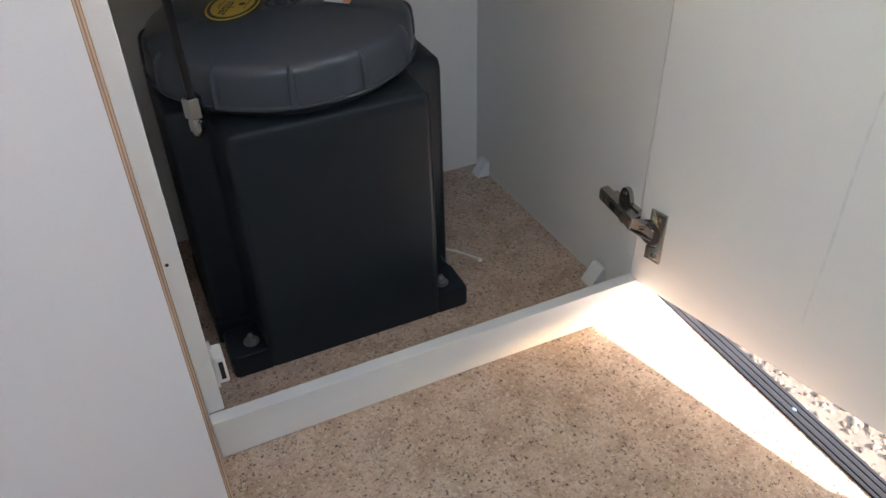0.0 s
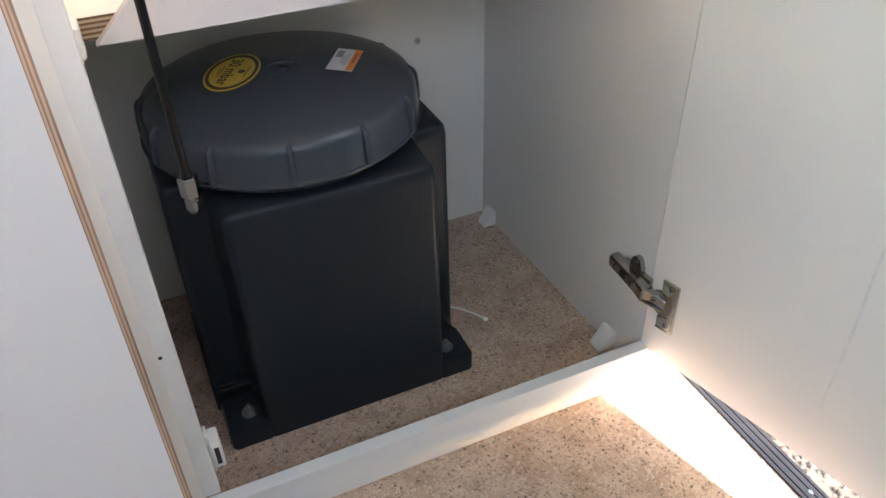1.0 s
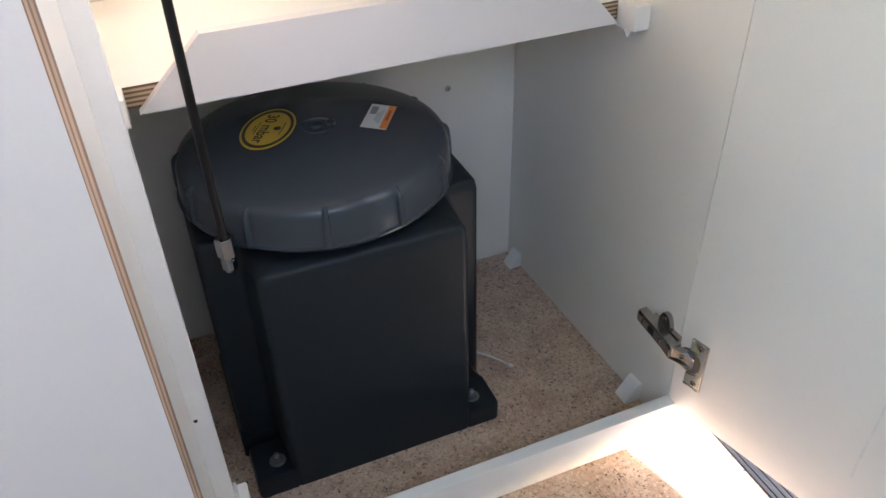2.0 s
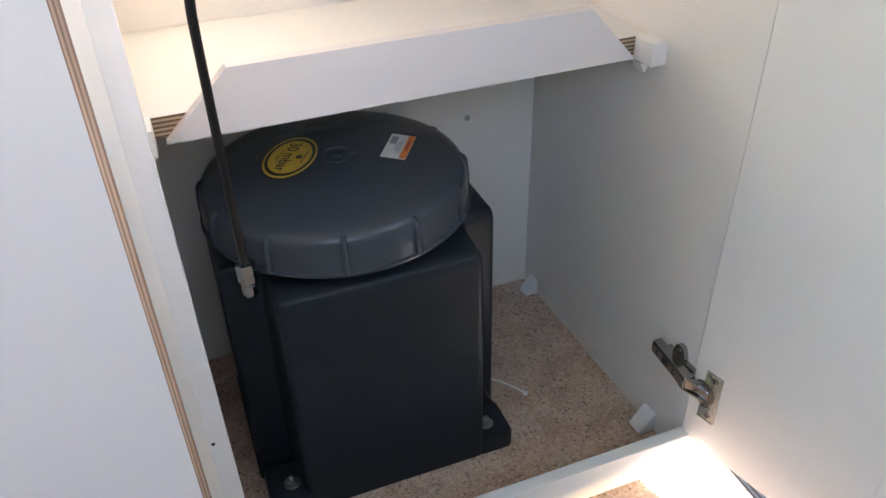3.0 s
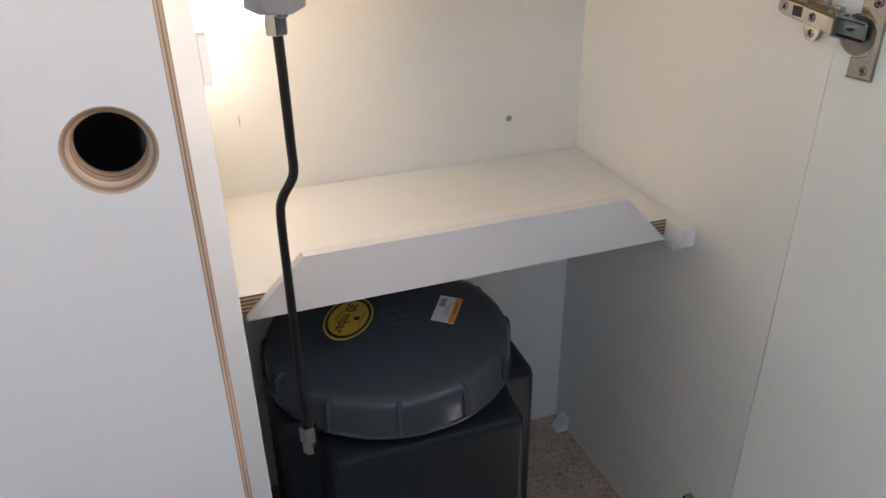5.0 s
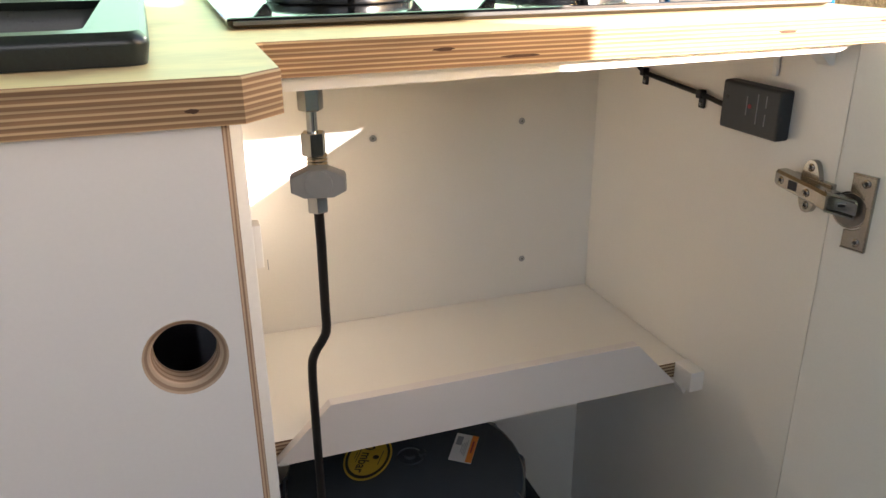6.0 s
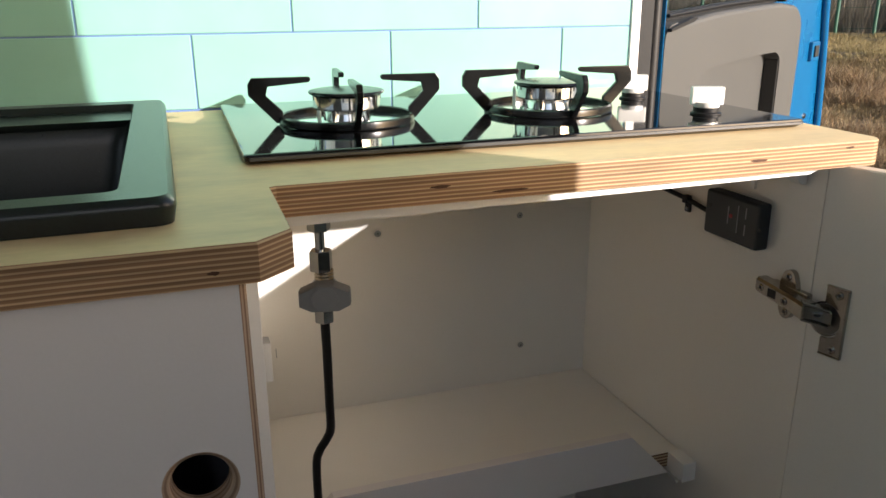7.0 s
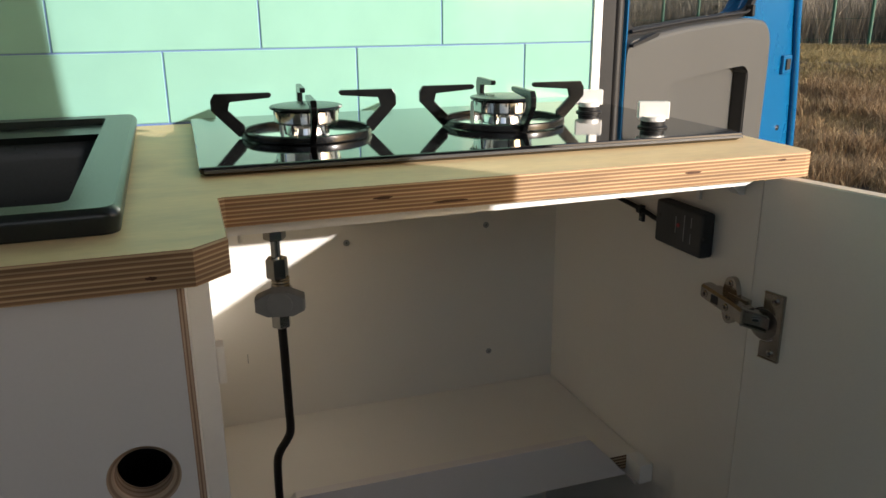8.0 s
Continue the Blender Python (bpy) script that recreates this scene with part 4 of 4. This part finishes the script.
part("basin", turned(basin, SINK_TURN), SINK, sink)

# ---- hob ----
hob = thing("gas_hob", (0.246, 0.23, TOP), "two-burner gas hob with black glass top", "gas hob")
HX0, HX1, HY0, HY1, HZ = -0.0105, 0.5025, 0.074, 0.385, 0.8832
g = loft([rect(HX0 + 0.004, HX1 - 0.004, HY0 + 0.004, HY1 - 0.004, 0.003, TOP + 0.0005), rect(HX0 + 0.001, HX1 - 0.001, HY0 + 0.001, HY1 - 0.001, 0.003, TOP + 0.003), rect(HX0, HX1, HY0, HY1, 0.003, HZ - 0.0022), rect(HX0 + 0.0006, HX1 - 0.0006, HY0 + 0.0006, HY1 - 0.0006, 0.003, HZ - 0.0006), rect(HX0 + 0.002, HX1 - 0.002, HY0 + 0.002, HY1 - 0.002, 0.003, HZ)])
part("glass_top", g, HOB_GLASS, hob, smooth=False)
part("front_trim", box(HX0 + 0.004, HX1 - 0.002, HY0 - 0.0016, HY0 - 0.0001, TOP + 0.0032, HZ - 0.0022, 0.0004, 1), GREY_TRIM, hob, "thin metal strip along the front edge")


def burner(cx, cy, rr):
    """Burner with drip plate, slotted crown, cap, support ring and four arms."""
    bu = part("burner", lathe(cx, cy, [(0.054, HZ + 0.0003), (0.0565, HZ + 0.0015), (0.054, HZ + 0.0026), (0.046, HZ + 0.0020), (0.034, HZ + 0.0022), (0.014, HZ + 0.003)], 40), CHROME, hob, "polished drip plate")
    part("post", lathe(cx, cy, [(0.022, HZ + 0.003), (0.0205, HZ + 0.009), (0.024, HZ + 0.0125)], 32), CHROME, bu)
    cr = lathe(cx, cy, [(0.0270, HZ + 0.0120), (0.0310, HZ + 0.0130), (0.0315, HZ + 0.0245), (0.028, HZ + 0.0262)], 48)
    part("crown", cr, CHROME, bu, "polished slotted burner crown")
    for k in range(16):
        a = 2 * math.pi * k / 16 + 0.1
        part("flame_slot", turned(box(0.0308, 0.0319, -0.0007, 0.0007, HZ + 0.0215, HZ + 0.0255), Matrix.Translation((cx, cy, 0)) @ Matrix.Rotation(a, 4, "Z")), DARK, bu, smooth=False)
    part("cap", lathe(cx, cy, [(0.028, HZ + 0.0262), (0.0345, HZ + 0.0266), (0.0355, HZ + 0.0278), (0.0345, HZ + 0.0292), (0.030, HZ + 0.0300), (0.002, HZ + 0.0306)], 48), IRON, bu, "black burner cap")
    for a in (0.9, 2.4, 4.0, 5.4):
        part("peg", lathe(cx + 0.024 * math.cos(a), cy + 0.024 * math.sin(a), [(0.0022, HZ + 0.003), (0.0022, HZ + 0.0125)], 10), CHROME, bu)
    ring = [(rr - 0.003, HZ + 0.0005), (rr, HZ + 0.0005), (rr + 0.0005, HZ + 0.002), (rr - 0.0003, HZ + 0.0068), (rr - 0.0022, HZ + 0.0078), (rr - 0.0038, HZ + 0.0068), (rr - 0.0042, HZ + 0.002)]
    n = 56
    rows = [[bm_v for bm_v in [(cx + r * math.cos(2 * math.pi * i / n), cy + r * math.sin(2 * math.pi * i / n), z) for r, z in ring]] for i in range(n)]
    bm = bmesh.new()
    vs = [[bm.verts.new(p) for p in row] for row in rows]
    for i in range(n):
        for j in range(len(ring)):
            bm.faces.new((vs[i][j], vs[(i + 1) % n][j], vs[(i + 1) % n][(j + 1) % len(ring)], vs[i][(j + 1) % len(ring)]))
    bmesh.ops.recalc_face_normals(bm, faces=bm.faces)
    ps = part("pan_support", bm, IRON, hob, "black enamelled pan support ring")
    out = [(rr - 0.004, 0.003), (rr + 0.002, 0.001), (rr + 0.0262, 0.027), (rr + 0.0262, 0.0365), (rr + 0.0225, 0.0425), (0.034, 0.0425), (0.0320, 0.0405), (0.034, 0.0375), (rr + 0.0085, 0.0345), (rr + 0.0105, 0.0265), (rr - 0.004, 0.012)]
    for a in (20, 110, 200, 290):
        m = Matrix.Translation((cx, cy, HZ)) @ Matrix.Rotation(radians(a - 20 - 4), 4, "Z")
        part("arm", prism(out, -0.0028, 0.0028, m, 0.0009), IRON, ps)
    part("igniter", lathe(cx - 0.020, cy + 0.040, [(0.002, HZ + 0.002), (0.002, HZ + 0.018), (0.001, HZ + 0.021)], 8), WHITE_PLASTIC, bu)


burner(0.0965, 0.213, 0.063)
burner(0.306, 0.217, 0.065)


def knob(cx, cy, a):
    """Control knob: dark round base and a bright upright grip."""
    k = part("knob", lathe(cx, cy, [(0.0148, HZ + 0.0003), (0.0148, HZ + 0.0015), (0.0122, HZ + 0.0028), (0.0124, HZ + 0.0066), (0.0110, HZ + 0.0074)], 32), RUBBER, hob, "black knob with a brushed steel grip")
    m = Matrix.Translation((cx, cy, HZ)) @ Matrix.Rotation(radians(a), 4, "Z")
    part("collar", lathe(cx, cy, [(0.0118, HZ + 0.0070), (0.0124, HZ + 0.0076), (0.0124, HZ + 0.0118), (0.0112, HZ + 0.0124)], 32), BRUSHED, k, "satin silver collar")
    part("grip", turned(box(-0.0155, 0.0155, -0.0045, 0.0045, 0.009, 0.0265, 0.0012), m), BRUSHED, k, "brushed steel grip")


knob(0.437, 0.134, -22)
knob(0.437, 0.268, -22)

# ---- rear van door, standing open ----
vdoor = thing("van_rear_door", (0.66, 0.5, -0.2), "open blue van rear door with grey inner trim and window", "van door")
VA = radians(31)
VM = Matrix.Translation((0.585, 0.448, 0)) @ Matrix.Rotation(VA, 4, "Z")
# local: a along the door, depth outwards (away from the viewer), height
shell_pts = round_poly([(0.008, -0.15), (0.86, -0.15), (0.872, 0.45), (0.842, 0.78), (0.797, 0.98), (0.75, 1.55), (0.70, 1.72), (0.008, 1.72)], 0.03, 4)
win = round_poly([(0.022, 0.964), (0.22, 0.976), (0.46, 0.987), (0.510, 0.994), (0.540, 1.03), (0.560, 1.50), (0.52, 1.57), (0.022, 1.57)], 0.02, 4)


def frame_with_hole(outer, inner, d0, d1, m):
    """A flat frame between two outlines, with thickness."""
    bm = bmesh.new()
    cx = sum(p.x for p in inner) / len(inner)
    cy = sum(p.y for p in inner) / len(inner)

    def cast(poly, ang):
        d = Vector((math.cos(ang), math.sin(ang)))
        best = 0
        for i in range(len(poly)):
            p, q = poly[i] - Vector((cx, cy)), poly[(i + 1) % len(poly)] - Vector((cx, cy))
            e = q - p
            den = d.x * e.y - d.y * e.x
            if abs(den) < 1e-9:
                continue
            t = (p.x * e.y - p.y * e.x) / den
            u = (p.x * d.y - p.y * d.x) / den
            if t > 0 and -1e-6 <= u <= 1 + 1e-6:
                best = max(best, t)
        return (cx + d.x * best, cy + d.y * best)

    angs = sorted({round(math.atan2(p.y - cy, p.x - cx), 5) for p in list(outer) + list(inner)})
    o = [cast(outer, a) for a in angs]
    i_ = [cast(inner, a) for a in angs]
    loops = [[m @ Vector((x, d, z)) for x, z in pts] for pts, d in ((o, d0), (i_, d0), (i_, d1), (o, d1))]
    rows = [[bm.verts.new(p) for p in lp] for lp in loops]
    n = len(angs)
    for k in range(4):
        r0, r1 = rows[k], rows[(k + 1) % 4]
        for j in range(n):
            bm.faces.new((r0[j], r0[(j + 1) % n], r1[(j + 1) % n], r1[j]))
    bmesh.ops.recalc_face_normals(bm, faces=bm.faces)
    return bm


part("shell", frame_with_hole(shell_pts, win, 0.012, 0.06, VM), BLUE, vdoor, "blue painted door shell")
winb = [Vector((cx_, cy_)) for cx_, cy_ in [(p.x, p.y) for p in win]]
wc = Vector((0.35, 1.27))
wout = [wc + (p - wc) * 1.02 for p in winb]
wm = part("window", frame_with_hole(wout, [wc + (p - wc) * 0.975 for p in winb], 0.006, 0.016, VM), RUBBER, vdoor, "door window with black surround")
pane = prism([(p.x, p.y) for p in [wc + (q - wc) * 0.99 for q in winb]], 0.028, 0.032, VM)
pane_ob = part("pane", pane, WINDOW, wm, "tinted window pane", smooth=False)
pane_ob.visible_shadow = False
trim_pts = round_poly([(-0.018, -0.08), (0.547, -0.08), (0.561, 0.5), (0.574, 0.90), (0.569, 0.952), (0.535, 0.977), (0.44, 0.983), (0.30, 0.978), (0.17, 0.972), (-0.018, 0.956)], 0.026, 6)
pocket = round_poly([(0.12, 0.888), (0.25, 0.8945), (0.395, 0.898), (0.442, 0.898), (0.465, 0.885), (0.465, 0.55), (0.44, 0.52), (0.12, 0.52)], 0.014, 5)
tp = part("trim_panel", frame_with_hole(trim_pts, pocket, -0.018, 0.011, VM), TRIM_GREY, vdoor, "grey plastic inner door trim", smooth=False)
ring_n = len(tp.data.vertices) // 4
soft_edges = tp.data.attributes.new("bevel_weight_edge", "FLOAT", "EDGE")
inv = VM.inverted()
for e in tp.data.edges:
    if max(e.vertices) < ring_n and all((inv @ (tp.data.vertices[k].co + ORIGIN[tp.name])).x > 0.02 for k in e.vertices):
        soft_edges.data[e.index].value = 1.0
bev = tp.modifiers.new("rounded", "BEVEL")
bev.width, bev.segments, bev.limit_method = 0.008, 3, "WEIGHT"
ramp_d = lambda a: -0.0178 + max(0.0, (a - 0.12) / 0.345) * 0.0275
pk = loft([[VM @ Vector((p.x, -0.0179, p.y)) for p in pocket], [VM @ Vector((p.x, ramp_d(p.x), p.y)) for p in pocket]], False, True)
part("grip_recess", pk, TRIM_GREY, vdoor)
# dark slab that deepens the shade on the recess's right wall
part("grip_shade", turned(box(0.4605, 0.4645, -0.0165, 0.0088, 0.54, 0.884, 0.0015), VM), SEAL_GREY, vdoor, "dark liner painted as shade in the grip recess")
part("hinge_flange", turned(box(-0.0205, -0.0185, -0.0170, 0.011, -0.10, 1.70, 0.0005, 1), VM), BLUE, vdoor, "blue painted edge of the door")
rim_line = [VM @ Vector(q) for q in ((0.866, 0.006, 0.50), (0.843, 0.006, 0.74), (0.818, 0.006, 0.88), (0.789, 0.006, 1.00), (0.772, 0.006, 1.20), (0.743, 0.006, 1.55))]
part("rim", tube(smooth_line(rim_line, 4), 0.0085, 10), BLUE, vdoor, "rounded blue rim of the door")
latch = part("latch", turned(box(0.735, 0.788, 0.004, 0.0135, 0.862, 0.902, 0.003), VM), BLUE, vdoor, "door latch")
part("latch_plate", turned(box(0.746, 0.770, 0.0005, 0.0045, 0.871, 0.894, 0.001), VM), INK, latch)
part("screw", turned(lathe(0, 0, [(0.007, 0), (0.005, 0.004)], 12), VM @ Matrix.Translation((0.760, 0.0125, 0.745)) @ Matrix.Rotation(radians(90), 4, "X")), STEEL, vdoor)
wp = tube([VM @ Vector(p) for p in ((0.025, 0.0, 0.968), (0.22, -0.002, 0.981), (0.46, -0.004, 0.992), (0.480, -0.004, 0.997))], 0.0028)
part("window_bar", wp, RUBBER, vdoor, "black rubber strip below the window")
part("window_catch", turned(box(0.474, 0.486, -0.012, 0.004, 0.984, 1.006, 0.003), VM), RUBBER, vdoor, "small black catch at the window")
# black wedge laid on the trim as the shade of its groove
part("trim_gap_shade", prism([(-0.012, 0.9480), (0.060, 0.9600), (0.072, 0.9650), (0.058, 0.9660), (-0.012, 0.9520)], -0.024, -0.0175, VM), RUBBER, vdoor, "black wedge standing for the shadow gap on the trim", smooth=False)

# ---- outdoors ----
GZ = -0.62


def ground_z(x, y):
    r = math.hypot(x, y)
    t = min(max((r - 3.0) / 13.0, 0), 1)
    return GZ + 0.98 * t * t * (3 - 2 * t) + 1.0 * min(max((r - 16.6) / 13.0, 0), 1) + (0.035 * math.sin(x * 1.7 + y * 0.6) + 0.07 * noise.noise(Vector((x * 0.9, y * 0.9, 2.0)))) * min(max(r - 2.5, 0), 1)


gb = bmesh.new()
rings = [0.05, 0.6, 1.2, 1.8] + [2.4 + 0.4 * k for k in range(40)] + [19, 20, 22, 25, 28, 31, 40, 60, 150, 600]
rows = []
for r in rings:
    rows.append([gb.verts.new((0.6 + r * math.cos(2 * math.pi * i / 192), r * math.sin(2 * math.pi * i / 192), ground_z(0.6 + r * math.cos(2 * math.pi * i / 192), r * math.sin(2 * math.pi * i / 192)))) for i in range(192)])
for a, b2 in zip(rows, rows[1:]):
    for i in range(192):
        gb.faces.new((a[i], a[(i + 1) % 192], b2[(i + 1) % 192], b2[i]))
gb.faces.new(rows[0])
bmesh.ops.recalc_face_normals(gb, faces=gb.faces)
structure("ground", gb, SOIL, "rough dry field with bare earth and dead grass", "ground", True)
gv = box(0.5, 2.4, -3.0, 2.2, GZ - 0.05, GZ + 0.012)
structure("pavement", gv, GRAVEL_BASE, "pale gravel track beside the van", "gravel")


def soup(name, verts, faces, material, label, category):
    me = bpy.data.meshes.new(name)
    me.from_pydata(verts, [], faces)
    me.materials.append(material)
    ob = new(name, me)
    return tagged(ob, label, category, kind="stuff")


rg = random.Random(11)
vv, ff = [], []
for _ in range(9000):
    x, y = rg.uniform(0.58, 1.5), rg.uniform(-1.1, 0.55)
    s = rg.choice((rg.uniform(0.002, 0.005), rg.uniform(0.004, 0.009), rg.uniform(0.004, 0.013)))
    z = GZ + 0.010
    i = len(vv)
    a, q, h = rg.uniform(0, 6.28), rg.uniform(0.6, 1.0), s * rg.uniform(0.35, 0.8)
    for lift, wide in ((0.0, 0.9), (0.55, 1.0), (0.92, 0.6)):
        for k in range(6):
            u, w = s * wide * math.cos(k * 1.047) * rg.uniform(0.85, 1.1), s * q * wide * math.sin(k * 1.047) * rg.uniform(0.85, 1.1)
            vv.append((x + u * math.cos(a) - w * math.sin(a), y + u * math.sin(a) + w * math.cos(a), z + h * lift))
    vv.append((x, y, z + h))
    ff += [(i + g * 6 + k, i + g * 6 + (k + 1) % 6, i + g * 6 + 6 + (k + 1) % 6, i + g * 6 + 6 + k) for g in (0, 1) for k in range(6)]
    ff += [(i + 12 + k, i + 12 + (k + 1) % 6, i + 18) for k in range(6)]
soup("gravel", vv, ff, STONES, "loose pale and brown gravel stones", "gravel")


def tufts(seed, count, b0, b1, r0, r1, h0, h1, blades, lean, width=0.012, bias=0.0):
    """Blades of dead growth in clumps over a stretch of the field."""
    rr = random.Random(seed)
    v, f = [], []
    for _ in range(count):
        b_, r = radians(rr.uniform(b0, b1)), math.sqrt(rr.uniform(r0 * r0, r1 * r1))
        x, y = r * math.sin(b_), -0.55 + r * math.cos(b_)
        if noise.noise(Vector((x * 1.5, y * 1.5, seed))) + 0.5 * noise.noise(Vector((x * 4.1, y * 4.1, seed))) < rr.uniform(-0.2, 0.12) - bias:
            continue
        z = ground_z(x, y)
        for _k in range(blades):
            a = rr.uniform(0, 6.28)
            h = rr.uniform(h0, h1)
            ox, oy = x + rr.uniform(-0.09, 0.09), y + rr.uniform(-0.09, 0.09)
            l = h * rr.uniform(0.1, lean)
            w = width * rr.uniform(0.6, 1.3) * (0.5 + r / 12)
            i = len(v)
            dx, dy = math.cos(a), math.sin(a)
            v += [(ox - dy * w, oy + dx * w, z - 0.02), (ox + dy * w, oy - dx * w, z - 0.02), (ox + dx * l * 0.45 + dy * w * 0.6, oy + dy * l * 0.45 - dx * w * 0.6, z + h * 0.6),
                  (ox + dx * l * 0.45 - dy * w * 0.6, oy + dy * l * 0.45 + dx * w * 0.6, z + h * 0.6), (ox + dx * l, oy + dy * l, z + h * rr.uniform(0.75, 1.0))]
            f += [(i, i + 1, i + 2, i + 3), (i + 3, i + 2, i + 4)]
    return v, f


soup("dead_grass", *tufts(3, 9000, 38, 56, 2.6, 12.5, 0.03, 0.11, 12, 2.4, 0.0024, 0.02), GRASS, "clumps of dead brown grass and weeds", "grass")
soup("tall_weeds", *tufts(8, 5200, 38, 56, 2.6, 11.0, 0.06, 0.30, 24, 1.7, 0.0020, -0.22), WEEDS, "tall clumps of dry reddish brown weeds", "weeds")
soup("short_grass", *tufts(4, 9500, 26, 56, 8.0, 15.6, 0.02, 0.09, 17, 2.0, 0.0019, 0.30), GRASS_PALE, "short pale yellow grass on the bank", "grass")
soup("bare_scrub", *tufts(5, 15000, 24, 58, 16.0, 27.0, 0.25, 1.35, 11, 0.9, 0.0026, 0.3), TWIG, "tall bare brown scrub behind the fence", "scrub")

fence = thing("fence", (11.0, 10.0, 0.3), "green coated wire fence with slim posts", "fence")


def fence_at(b_):
    r = 15.6
    x, y = r * math.sin(radians(b_)), -0.55 + r * math.cos(radians(b_))
    return x, y, ground_z(x, y)


bear = [29.0, 31.3, 33.6, 35.9, 38.2, 40.5, 42.0, 44.2, 46.4, 48.7, 51.0]
for b_ in bear:
    x, y, z = fence_at(b_)
    part("post", lathe(x, y, [(0.030, z - 0.1), (0.030, z + 1.9), (0.02, z + 1.92)], 10), FENCE_GREEN, fence)
for h in (0.1, 0.45, 0.8, 1.15, 1.5, 1.85):
    part("wire", tube([Vector(fence_at(b_)) + Vector((0, 0, h)) for b_ in bear], 0.003, 5), FENCE_GREEN, fence)

# ---- wall tiles ----
TW, TH, GAP = 0.2245, 0.150, 0.0017
z_line = 0.9575
tile_meshes = {}


def tile(x0, x1, z0, z1):
    x0, x1, z0, z1 = max(x0, -1.2), min(x1, 0.5135), max(z0, TOP + 0.0008), min(z1, 1.86)
    w, h = x1 - x0 - GAP, z1 - z0 - GAP
    if w < 0.01 or h < 0.01:
        return
    key = (round(w, 4), round(h, 4))
    if key not in tile_meshes:
        bm = box(-w / 2, w / 2, -0.006, 0.006, -h / 2, h / 2, 0.0008, 1)
        me = bpy.data.meshes.new("tile")
        bm.to_mesh(me)
        bm.free()
        me.materials.append(TILE)
        tile_meshes[key] = me
    t = new("tile", tile_meshes[key])
    t.parent = wall_n
    t.location = ((x0 + x1) / 2, 0.4135, (z0 + z1) / 2)


for row in range(-1, 6):
    off = -0.0335 if row % 2 else 0.0770
    for k in range(-6, 4):
        tile(off + k * TW, off + (k + 1) * TW, z_line + row * TH, z_line + (row + 1) * TH)
